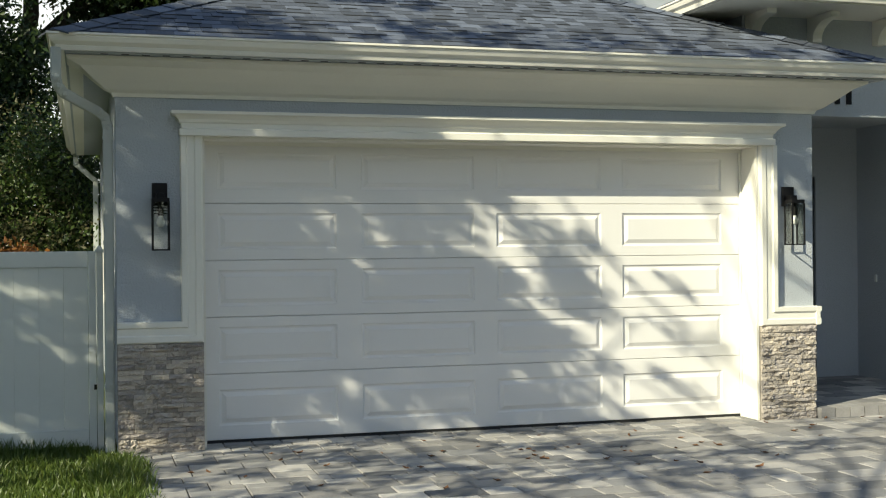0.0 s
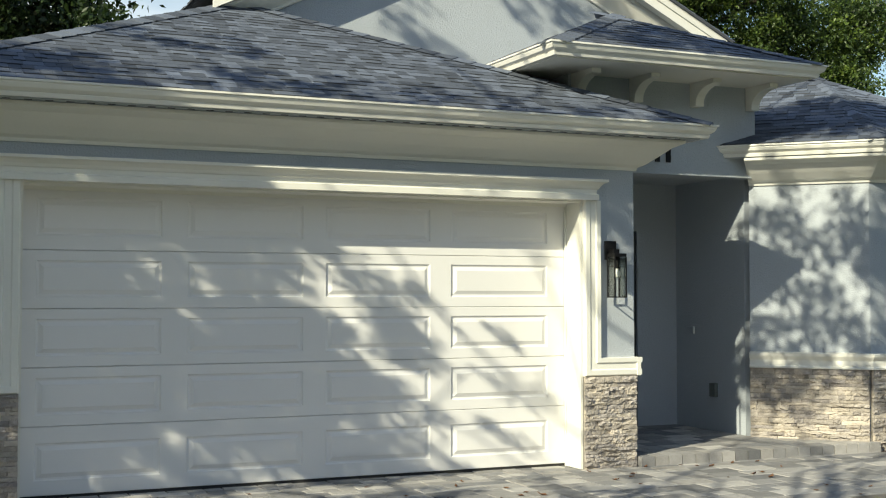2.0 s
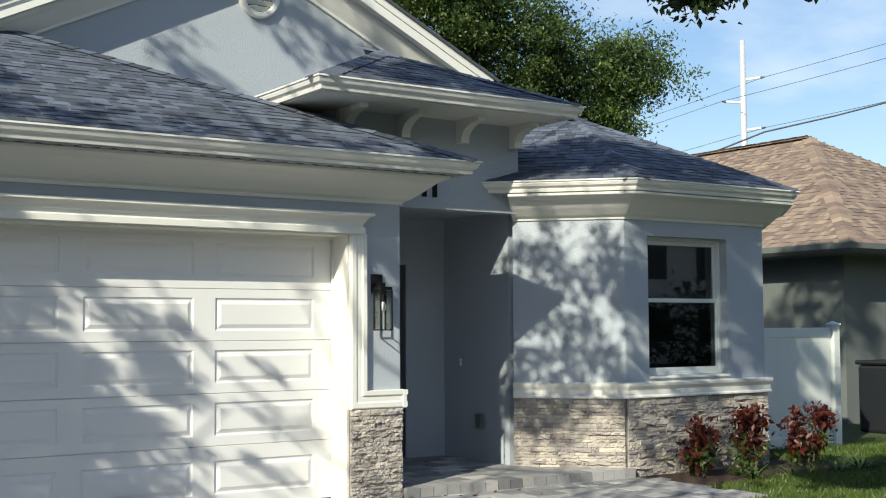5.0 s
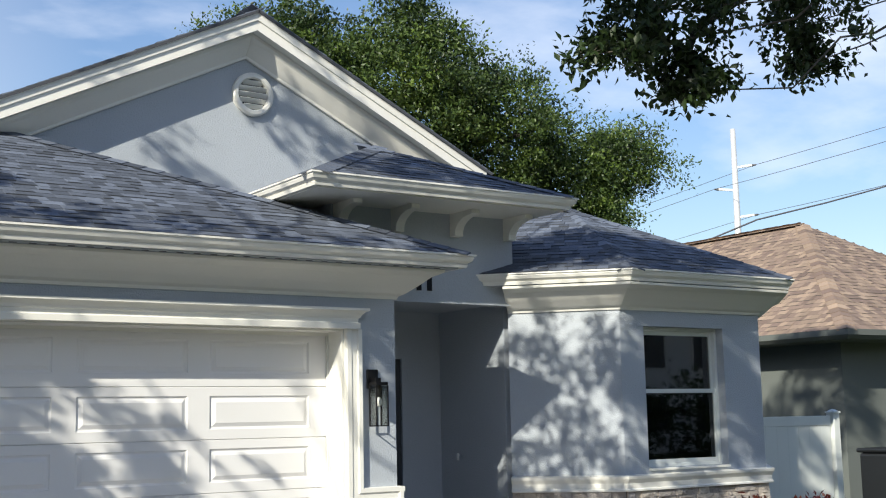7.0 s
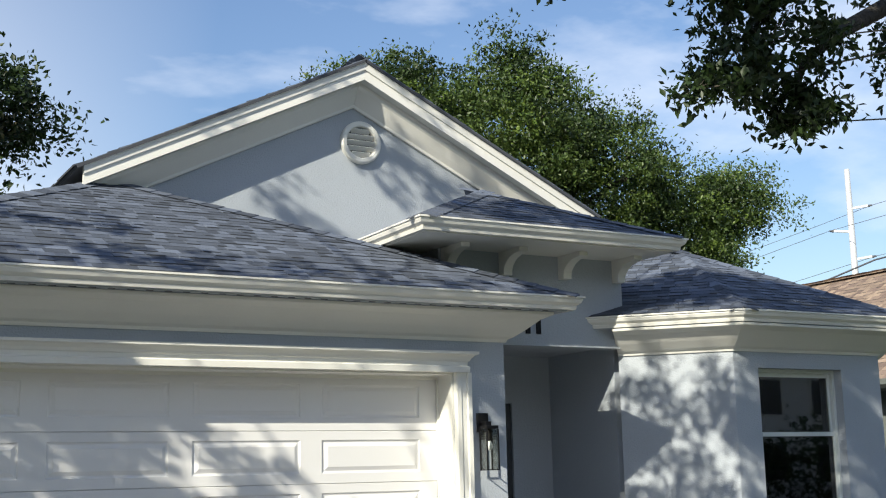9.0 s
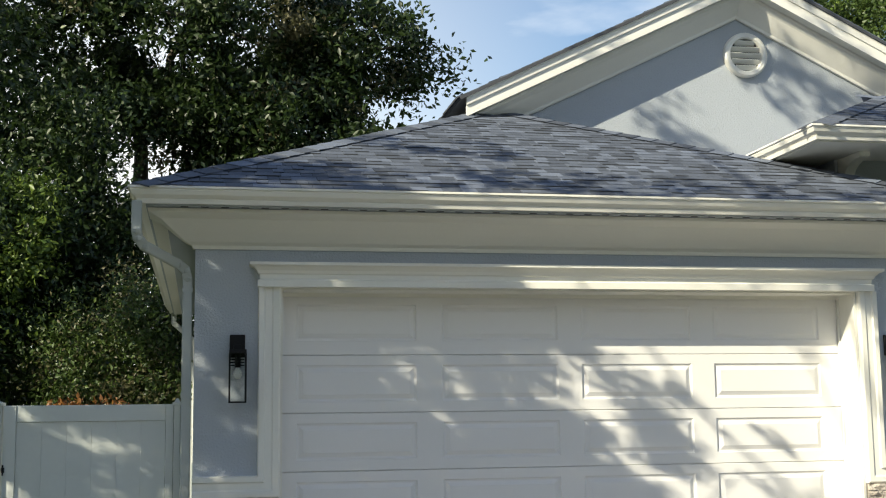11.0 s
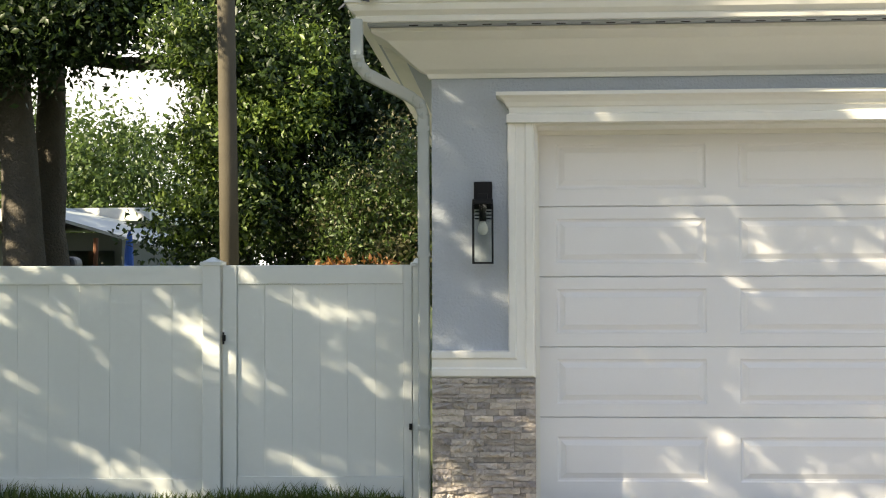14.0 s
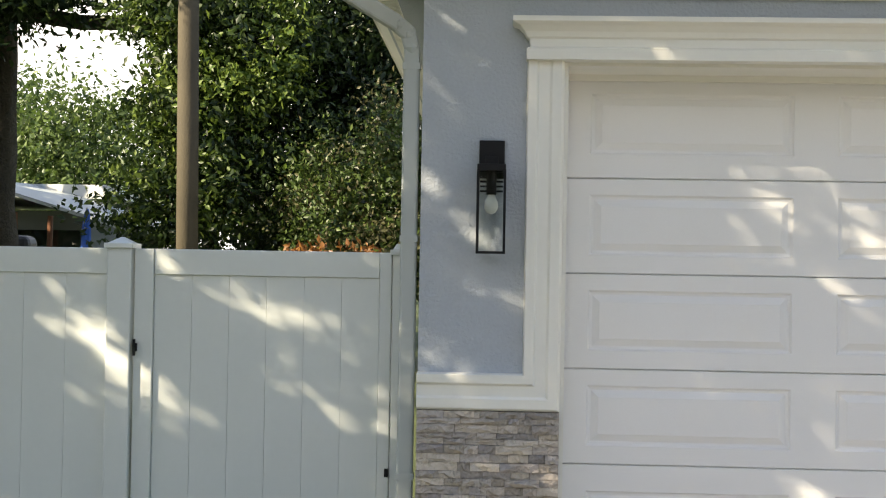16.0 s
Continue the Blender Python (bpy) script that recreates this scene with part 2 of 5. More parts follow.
def sweep(bm, path, profile):
    """A moulding along a plan line whose outside lies to the right: profile points are (outwards, height)."""
    pts = [Vector(p) for p in path]
    rows = []
    for i, p in enumerate(pts):
        a = (p - pts[i - 1]).normalized() if i else None
        b = (pts[i + 1] - p).normalized() if i < len(pts) - 1 else None
        na = Vector((a.y, -a.x)) if a else None
        nb = Vector((b.y, -b.x)) if b else None
        if na and nb:
            n = (na + nb) / (1 + na.dot(nb))
        else:
            n = na or nb
        rows.append([bm.verts.new((p.x + n.x * o, p.y + n.y * o, z)) for o, z in profile])
    k = len(profile)
    for r, s in zip(rows, rows[1:]):
        for i in range(k):
            j = (i + 1) % k
            bm.faces.new((r[i], s[i], s[j], r[j]))
    bm.faces.new(rows[0])
    bm.faces.new(rows[-1][::-1])


def bar(bm, a, b, w, h=None, up=(0, 0, 1)):
    """A square bar from a to b."""
    h = h or w
    a, b = Vector(a), Vector(b)
    d = (b - a).normalized()
    side = d.cross(Vector(up))
    if side.length < 1e-4:
        side = d.cross(Vector((1, 0, 0)))
    side.normalize()
    top = side.cross(d)
    rings = [[bm.verts.new(p + side * sx * w / 2 + top * sz * h / 2) for sx, sz in ((-1, -1), (1, -1), (1, 1), (-1, 1))] for p in (a, b)]
    for i in range(4):
        j = (i + 1) % 4
        bm.faces.new((rings[0][i], rings[0][j], rings[1][j], rings[1][i]))
    bm.faces.new(rings[0][::-1])
    bm.faces.new(rings[1])


def tube(bm, points, radii, sides=10):
    """A tapered tube through points."""
    pts = [Vector(p) for p in points]
    rings = []
    for i, p in enumerate(pts):
        d = (pts[min(i + 1, len(pts) - 1)] - pts[max(i - 1, 0)]).normalized()
        u = d.cross(Vector((0.3, 0.9, 0.1)) if abs(d.z) > 0.6 else Vector((0, 0, 1))).normalized()
        v = d.cross(u)
        rings.append([bm.verts.new(p + (u * math.cos(q) + v * math.sin(q)) * radii[i]) for q in
                      (2 * math.pi * k / sides for k in range(sides))])
    for r, s in zip(rings, rings[1:]):
        for i in range(sides):
            j = (i + 1) % sides
            bm.faces.new((r[i], r[j], s[j], s[i]))
    bm.faces.new(rings[0][::-1])
    bm.faces.new(rings[-1])


def smooth(ob):
    for p in ob.data.polygons:
        p.use_smooth = True
    return ob


# ---- ground ----
DRIVE_L, DRIVE_R = -0.56, 5.75
bm = bmesh.new()
N = 60
xs = [-400, -120, -60] + [-40 + 80 * i / N for i in range(N + 1)] + [60, 120, 400]
ys = [-300, -90, -40] + [-20 + 60 * i / N for i in range(N + 1)] + [70, 150, 500]
grid = [[bm.verts.new((x, y, -0.035 + (0.02 * noise.noise((x * 0.7, y * 0.7, 0)) if (x < -1.2 or x > 9) and abs(x) < 50 else -0.01))) for y in ys] for x in xs]
for i in range(len(xs) - 1):
    for j in range(len(ys) - 1):
        bm.faces.new((grid[i][j], grid[i + 1][j], grid[i + 1][j + 1], grid[i][j + 1]))
ground = structure("ground", bm, EARTH, "lawn soil under short green grass", "ground")

# ---- house shell ----
W0, W1 = -0.65, 5.41          # garage front, outer corners
OP0, OP1, OPZ = 0.0, 4.86, 2.44   # garage opening
DOOR_Y = 0.28
PX, PY = 7.40, 0.86           # porch corner of the bay
BX0, BX1 = 8.24, 10.40        # bay front
TOWER_Y = 0.75
BACK_Y = 2.20
WALL_TOP = 2.99

structure("wall_garage_front", boxes((W0, OP0, 0, 0.34, -0.1, WALL_TOP), (OP1, W1, 0, 0.34, -0.1, WALL_TOP),
                                     (OP0, OP1, 0, 0.34, OPZ, WALL_TOP)), STUCCO, "blue-grey stucco garage front wall with wide opening", "wall")
structure("wall_garage_left", boxes((W0, W0 + 0.25, 0.34, 4.3, -0.1, WALL_TOP), (W0, W0 + 0.25, 5.3, 9.5, -0.1, WALL_TOP),
                                    (W0, W0 + 0.25, 4.3, 5.3, -0.1, 0.95), (W0, W0 + 0.25, 4.3, 5.3, 2.3, WALL_TOP)), STUCCO,
          "blue-grey stucco side wall of the garage", "wall")
structure("wall_garage_right", boxes((W1 - 0.25, W1, 0.34, BACK_Y + 0.2, -0.1, WALL_TOP)), STUCCO, "blue-grey stucco wall beside the porch", "wall")
structure("wall_back", boxes((W0, 11.3, 9.5, 9.7, -0.1, 4.4)), STUCCO, "blue-grey stucco rear wall", "wall")
structure("wall_porch_back", boxes((W1, 5.9, BACK_Y, BACK_Y + 0.2, -0.1, 2.84), (6.87, PX, BACK_Y, BACK_Y + 0.2, -0.1, 2.84),
                                   (5.9, 6.87, BACK_Y, BACK_Y + 0.2, 2.3, 2.84)), STUCCO, "shaded blue-grey stucco wall behind the porch", "wall")
structure("wall_porch_side", boxes((PX, PX + 0.2, PY + 0.085, 9.5, -0.1, WALL_TOP)), STUCCO, "blue-grey stucco side wall of the porch", "wall")
structure("wall_tower", boxes((5.15, PX, TOWER_Y, TOWER_Y + 0.2, 2.80, 3.80), (PX - 0.2, PX, TOWER_Y + 0.2, 3.0, WALL_TOP + 0.01, 3.80),
                              (5.15, 5.35, TOWER_Y + 0.2, 3.0, WALL_TOP + 0.01, 3.80)), STUCCO,
          "blue-grey stucco wall above the entry", "wall")
structure("ceiling_porch", boxes((W1, PX - 0.002, TOWER_Y + 0.2, BACK_Y + 0.2, 2.84, 2.92)), STUCCO, "grey stucco porch ceiling", "ceiling")
bm = bmesh.new()
prism(bm, [(PX, PY), (BX0, 0), (BX0 + 0.083, 0.2), (PX + 0.2, PY + 0.083)], -0.1, WALL_TOP)
structure("wall_bay_left", bm, STUCCO, "blue-grey stucco angled bay wall", "wall")
bm = bmesh.new()
prism(bm, [(BX1, 0), (BX1 + 0.86, 0.86), (BX1 + 0.66, 0.943), (BX1 - 0.083, 0.2)], -0.1, WALL_TOP)
structure("wall_bay_right", bm, STUCCO, "blue-grey stucco angled bay wall", "wall")
WX0, WX1, WZ0, WZ1 = 8.58, 9.80, 1.04, 2.56
bm = bmesh.new()
for ring, z0, z1 in (([(BX0, 0), (WX0, 0), (WX0, 0.2), (BX0 + 0.083, 0.2)], -0.1, WALL_TOP),
                     ([(WX1, 0), (BX1, 0), (BX1 - 0.083, 0.2), (WX1, 0.2)], -0.1, WALL_TOP),
                     ([(WX0, 0), (WX1, 0), (WX1, 0.2), (WX0, 0.2)], -0.1, WZ0),
                     ([(WX0, 0), (WX1, 0), (WX1, 0.2), (WX0, 0.2)], WZ1, WALL_TOP)):
    prism(bm, ring, z0, z1)
structure("wall_bay_front", bm, STUCCO, "blue-grey stucco bay front with a window opening", "wall")
structure("wall_house_right", boxes((BX1 + 0.66, BX1 + 0.86, 0.943, 9.5, -0.1, WALL_TOP)), STUCCO, "blue-grey stucco side wall", "wall")
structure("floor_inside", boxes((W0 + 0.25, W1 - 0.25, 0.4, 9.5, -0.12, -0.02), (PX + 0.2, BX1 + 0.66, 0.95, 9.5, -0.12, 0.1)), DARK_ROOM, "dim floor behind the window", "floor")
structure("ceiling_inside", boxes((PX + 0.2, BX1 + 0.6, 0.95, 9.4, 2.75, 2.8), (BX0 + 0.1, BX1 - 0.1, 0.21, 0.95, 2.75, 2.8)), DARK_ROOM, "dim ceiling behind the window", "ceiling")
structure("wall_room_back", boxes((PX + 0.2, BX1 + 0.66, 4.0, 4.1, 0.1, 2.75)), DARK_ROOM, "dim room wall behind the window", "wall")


# ---- cornices, eaves and gutters ----
CROWN = [(0.0, 2.73), (0.018, 2.725), (0.03, 2.755), (0.075, 2.775), (0.16, 2.84), (0.26, 2.925), (0.345, 2.962), (0.352, 2.988), (0.0, 2.988)]
GUTTER = [(0.0, 3.005), (0.055, 3.0), (0.066, 3.03), (0.058, 3.034), (0.095, 3.06), (0.11, 3.09), (0.108, 3.1), (0.125, 3.105), (0.125, 3.12),
          (0.105, 3.12), (0.0, 3.11)]


def eave(name, path, crown_path, overhang, soffit_rings, label):
    bm = bmesh.new()
    sweep(bm, crown_path, CROWN)
    soft(structure("trim_" + name, bm, TRIM, "cream crown moulding under the " + label, "cornice"), 0.003, 1)
    bm = bmesh.new()
    sweep(bm, path, GUTTER)
    structure("gutter_" + name, bm, METAL_WHITE, "white metal gutter along the " + label, "gutter")
    bm = bmesh.new()
    for ring in soffit_rings:
        prism(bm, ring, 2.992, 3.02)
    structure("soffit_" + name, bm, STUCCO, "grey painted soffit under the " + label, "soffit")


EX0, EX1, EY = -1.01, 5.86, -0.42     # fascia lines behind the gutter
eave("garage", [(EX0, 9.6), (EX0, EY), (EX1, EY), (EX1, TOWER_Y + 1.2)], [(W0, 0.04), (W0, 0), (W1, 0), (W1, TOWER_Y)], 0.4,
     [[(EX0, EY), (EX1, EY), (EX1, 0.0), (EX0, 0.0)], [(EX0, 0.0), (W0, 0.0), (W0, 9.5), (EX0, 9.6)], [(W1, 0.0), (EX1, 0.0), (EX1, 2.0), (W1, 2.0)]],
     "garage eave")
# bay eave, offset from its walls
def offset_bay(o):
    k = o * (math.sqrt(2) - 1)
    h = o / math.sqrt(2)
    return [(PX - 0.42 - h, PY + 0.42 - h), (BX0 - k, -o), (BX1 + k, -o), (BX1 + 0.86 + h, 0.86 - h), (BX1 + 0.86 + h, 3.0)]
bay_eave = offset_bay(0.30)
eave("bay", bay_eave, [(PX, PY), (BX0, 0), (BX1, 0), (BX1 + 0.86, 0.86)], 0.3,
     [[bay_eave[0], bay_eave[1], (BX0, 0), (PX - 0.42, PY + 0.42)], [bay_eave[1], bay_eave[2], (BX1, 0), (BX0, 0)],
      [bay_eave[2], bay_eave[3], (BX1 + 0.86, 0.86), (BX1, 0)]], "bay eave")
# soffit vents: a row of small dark slots near the gutter
bm = bmesh.new()
for i in range(44):
    x = EX0 + 0.25 + i * 0.148
    box(bm, x, x + 0.055, EY + 0.015, EY + 0.03, 2.988, 2.996)
structure("soffit_slots", bm, BLACK, "dark vent slots in the soffit", "vent")

# ribbed vent strip along the side soffit
strip = tagged(part("vent_strip", boxes((EX0 + 0.02, EX0 + 0.13, 0.05, 9.4, 2.984, 2.991)), TRIM), "cream ribbed vent strip in the side soffit", "vent", kind="structure")
bm = bmesh.new()
for i in range(190):
    y = 0.07 + i * 0.049
    box(bm, EX0 + 0.025, EX0 + 0.125, y, y + 0.022, 2.972, 2.983)
o = part("ribs", bm, TRIM, strip)
o["kind"] = "stuff"

# porch tower eave
TX0, TX1, TEY = 4.62, 7.53, 0.03
TGUT = [(o, z + 0.75) for o, z in GUTTER]
bm = bmesh.new()
sweep(bm, [(TX0, 2.95), (TX0, TEY), (TX1, TEY), (TX1, 1.6)], TGUT)
structure("gutter_tower", bm, METAL_WHITE, "white metal gutter above the entry", "gutter")
bm = bmesh.new()
prism(bm, [(TX0, TEY), (TX1, TEY), (TX1, 2.95), (TX0, 2.95)], 3.742, 3.77)
structure("soffit_tower", bm, TRIM, "white soffit above the entry", "soffit")


def bracket(x, y, group):
    """A curved cream corbel bracket under the tower eave."""
    bm = bmesh.new()
    prof = [(0, 3.74), (-0.40, 3.74), (-0.40, 3.70)]
    for i in range(9):
        a = math.pi / 2 * i / 8
        prof.append((-0.38 + 0.28 * math.sin(a), 3.69 - 0.16 * (1 - math.cos(a))))
    prof += [(-0.10, 3.50), (0, 3.50)]
    for sx in (-0.05, 0.05):
        bm.faces.new([bm.verts.new((x + sx, y + py, z)) for py, z in prof][::1 if sx > 0 else -1])
    bm.verts.ensure_lookup_table()
    k = len(prof)
    for i in range(k):
        j = (i + 1) % k
        bm.faces.new((bm.verts[i], bm.verts[j], bm.verts[k + j], bm.verts[k + i]))
    ob = part("bracket", bm, TRIM)
    return tagged(ob, "cream curved wooden bracket under the entry eave", "bracket", group)


for x in (5.23, 5.90, 6.63, 7.33):
    bracket(x, TOWER_Y - 0.001, "brackets under the entry eave")


# ---- roofs ----
TAB_W = (0.09, 0.12, 0.155, 0.2)
TAB_T = (0.010, 0.017)  # single and laminated tabs
EXPOSE = 0.128


def tab_mesh(w, thick):
    bm = bmesh.new()
    vs = [bm.verts.new(p) for p in ((0, 0, 0.002), (w, 0, 0.002), (w, 0.19, 0.0), (0, 0.19, 0.0), (0.002, 0, thick), (w - 0.002, 0, thick),
                                    (w - 0.002, 0.19, 0.006), (0.002, 0.19, 0.006))]
    for f in ((4, 5, 6, 7), (0, 1, 5, 4), (1, 2, 6, 5), (2, 3, 7, 6), (3, 0, 4, 7)):
        bm.faces.new([vs[i] for i in f])
    me = mesh_from("shingle", bm, SHINGLE)
    # front edge in the dark colour, a painted shadow line below the tab
    me.materials.append(DECK_AND_TAB_SHADE)
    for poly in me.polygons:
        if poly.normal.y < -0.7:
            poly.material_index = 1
    return me


TABS = [[tab_mesh(w, h) for w in TAB_W] for h in TAB_T]


def roof_face(name, poly, label, mat=SHINGLE_ISL, loose=0, thick=0.05, seed=1, expose=EXPOSE):
    """A flat roof face over the 3D polygon poly, whose first edge is the eave; courses of shingles with uneven tabs."""
    rnd = random.Random(seed)
    p = [Vector(v) for v in poly]
    e = (p[1] - p[0]).normalized()
    n = e.cross(p[2] - p[1]).normalized()
    if n.z < 0:
        n = -n
    up = n.cross(e).normalized()
    if up.z < 0:
        up = -up
    bm = bmesh.new()
    lo = [bm.verts.new(v - n * thick) for v in p]
    hi = [bm.verts.new(v) for v in p]
    bm.faces.new(hi)
    bm.faces.new(lo[::-1])
    for i in range(len(p)):
        j = (i + 1) % len(p)
        bm.faces.new((lo[i], lo[j], hi[j], hi[i]))
    roof = structure(name, bm, DECK_AND_TAB_SHADE, label, "roof")
    flat = [((v - p[0]).dot(e), (v - p[0]).dot(up)) for v in p]
    top = max(v[1] for v in flat)
    verts, faces, s, made = [], [], -0.02, 0
    m3 = Matrix((e, up, n)).transposed()
    while s < top - 0.02:
        spans = []
        for mid in (max(s, 0.001), min(s + expose * 0.9, top - 0.002)):
            cuts = [u0 + (u1 - u0) * (mid - v0) / (v1 - v0) for (u0, v0), (u1, v1) in zip(flat, flat[1:] + flat[:1]) if (v0 - mid) * (v1 - mid) < 0]
            if len(cuts) >= 2:
                spans.append((min(cuts), max(cuts)))
        if len(spans) == 2:
            u, end = max(v[0] for v in spans), min(v[1] for v in spans)
            first = True
            while u < end - 0.02:
                k = rnd.randrange(4)
                w = TAB_W[k] * (rnd.uniform(0.3, 1) if first else 1)
                first = False
                w = min(w, end - u)
                lam = 1 if rnd.random() < 0.42 else 0
                ds = -0.008 * lam
                if made < loose:
                    ob = new("shingle", TABS[lam][k])
                    ob.parent = roof
                    ob.matrix_basis = Matrix.Translation(p[0] + e * u + up * (s + ds)) @ m3.to_4x4() @ Matrix.Diagonal((w / TAB_W[k], 1, 1, 1))
                    made += 1
                else:
                    b = len(verts)
                    for x, y, z in ((0, 0, 0), (w, 0, 0), (w, expose * 1.3, 0), (0, expose * 1.3, 0), (0.002, 0, TAB_T[lam]), (w - 0.002, 0, TAB_T[lam]),
                                    (w - 0.002, expose * 1.3, 0.006), (0.002, expose * 1.3, 0.006)):
                        verts.append(p[0] + e * (u + x) + up * (s + ds + y) + n * z)
                    faces += [[b + i for i in f] for f in ((4, 5, 6, 7), (0, 1, 5, 4), (1, 2, 6, 5), (3, 0, 4, 7))]
                u += w
        s += expose
    if verts:
        me = bpy.data.meshes.new("shingles")
        me.from_pydata([tuple(v) for v in verts], [], faces)
        me.materials.append(mat)
        # joined tabs: front faces darkened to draw each course's shadow line
        me.materials.append(DECK_AND_TAB_SHADE)
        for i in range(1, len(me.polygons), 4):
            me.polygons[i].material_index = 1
        ob = new("shingles", me)
        ob.parent = roof
        ob["kind"] = "stuff"
    return roof


def hip_caps(name, a, b, mat=SHINGLE_ISL, label="overlapping hip cap shingles"):
    a, b = Vector(a), Vector(b)
    d = (b - a)
    k = int(d.length / 0.2)
    d.normalize()
    side = d.cross(Vector((0, 0, 1))).normalized()
    up = side.cross(d)
    bm = bmesh.new()
    for i in range(k + 1):
        p = a + d * (0.2 * i - 0.03)
        o = p + d * 0.26
        rows = [[bm.verts.new(c + side * s * 0.15 + up * (h + (0.016 if c is p else 0.006))) for s, h in ((-1, -0.035), (0, 0.012), (1, -0.035))] for c in (p, o)]
        bm.faces.new((rows[0][0], rows[0][1], rows[1][1], rows[1][0]))
        bm.faces.new((rows[0][1], rows[0][2], rows[1][2], rows[1][1]))
        low = [bm.verts.new(v.co - up * 0.012) for v in rows[0]]
        bm.faces.new((low[0], low[1], rows[0][1], rows[0][0]))
        bm.faces.new((low[1], low[2], rows[0][2], rows[0][1]))
    return tagged(part(name, bm, mat), label, "roof trim", kind="structure")


P = 0.44
RX0, RX1, RY, RZ = EX0 - 0.06, EX1 + 0.06, EY - 0.06, 3.13
half = (RX1 - RX0) / 2
RXC, RYA, RZA = (RX0 + RX1) / 2, RY + half, RZ + half * P
A_, B_, C_ = (RX0, RY, RZ), (RX1, RY, RZ), (RXC, RYA, RZA)
roof_garage = [(RX0, RY, RZ), (RX1, RY, RZ), (RXC, RYA, RZA)]
roof_face("roof_garage_left", [(RX0, 9.6, RZ), A_, C_, (RXC, 9.6, RZA)], "blue-grey shingled garage roof side", seed=3)
roof_face("roof_garage_right", [B_, (RX1, 3.0, RZ), (RXC, 9.6, RZA), C_], "blue-grey shingled garage roof side", seed=4)
hip_caps("hip_cap", A_, C_)
hip_caps("hip_cap", B_, C_)

TRZ = 3.88
TR0, TR1, TRY = TX0 - 0.06, TX1 + 0.06, TEY - 0.06
th = (TR1 - TR0) / 2
TC = ((TR0 + TR1) / 2, TRY + th, TRZ + th * P)
roof_face("roof_tower_front", [(TR0, TRY, TRZ), (TR1, TRY, TRZ), TC], "blue-grey shingled hip roof above the entry", seed=6)
roof_face("roof_tower_left", [(TR0, 2.99, TRZ), (TR0, TRY, TRZ), TC, (TC[0], 2.99, TC[2])], "blue-grey shingled hip roof side", seed=7)
roof_face("roof_tower_right", [(TR1, TRY, TRZ), (TR1, 2.99, TRZ), (TC[0], 2.99, TC[2]), TC], "blue-grey shingled hip roof side", seed=8)
hip_caps("hip_cap", (TR0, TRY, TRZ), TC)
hip_caps("hip_cap", (TR1, TRY, TRZ), TC)

be = offset_bay(0.37)
BA = (9.32, 2.02, 4.19)


def on_left(x, y):
    """The height of the angled bay roof above the plan point."""
    c = be[1][0] + be[1][1]
    dist = (x + y - c) / math.sqrt(2)
    full = (BA[0] + BA[1] - c) / math.sqrt(2)
    return RZ + (BA[2] - RZ) * dist / full


roof_face("roof_bay_front", [(*be[1], RZ), (*be[2], RZ), BA], "blue-grey shingled bay roof front", seed=9)
roof_face("roof_bay_left", [(*be[0], RZ), (*be[1], RZ), BA, (8.55, 2.79, on_left(8.55, 2.79)), (7.75, 2.3, on_left(7.75, 2.3))], "blue-grey shingled angled bay roof", seed=10)
roof_face("roof_bay_right", [(*be[3], RZ), (be[3][0], 9.6, RZ), (BA[0], 9.6, BA[2]), BA], "blue-grey shingled bay roof side", seed=11)
roof_face("roof_bay_corner", [(*be[2], RZ), (*be[3], RZ), BA], "blue-grey shingled angled bay roof", seed=15)
hip_caps("hip_cap", (*be[1], RZ), BA)
hip_caps("hip_cap", (*be[2], RZ), BA)

# ---- main gable ----
GY, GW = 2.56, 2.90      # fascia front and wall
GX, GZ, GP, GH = 5.23, 6.24, 0.49, 3.05
bm = bmesh.new()
for y in (GW, GW + 0.2):
    bm.faces.new([bm.verts.new((x, y, z)) for x, z in ((GX - GH, 2.9), (GX + GH, 2.9), (GX + GH, GZ - 0.1 - GH * GP), (GX, GZ - 0.1), (GX - GH, GZ - 0.1 - GH * GP))])
bm.verts.ensure_lookup_table()
for i in range(5):
    j = (i + 1) % 5
    bm.faces.new((bm.verts[i], bm.verts[j], bm.verts[5 + j], bm.verts[5 + i]))
structure("wall_gable", bm, STUCCO, "blue-grey stucco gable wall with a round vent", "wall")


def rake_profile(bm, sgn, prof):
    """A moulding up one slope of the gable; prof: (y, height above the slope line)."""
    ends = []
    for run in (GH + 0.12, 0.0):
        ends.append([bm.verts.new((GX + sgn * run, y, GZ - run * GP + h)) for y, h in prof])
    k = len(prof)
    for i in range(k):
        j = (i + 1) % k
        bm.faces.new((ends[0][i], ends[0][j], ends[1][j], ends[1][i]))
    bm.faces.new(ends[0])
    bm.faces.new(ends[1][::-1])


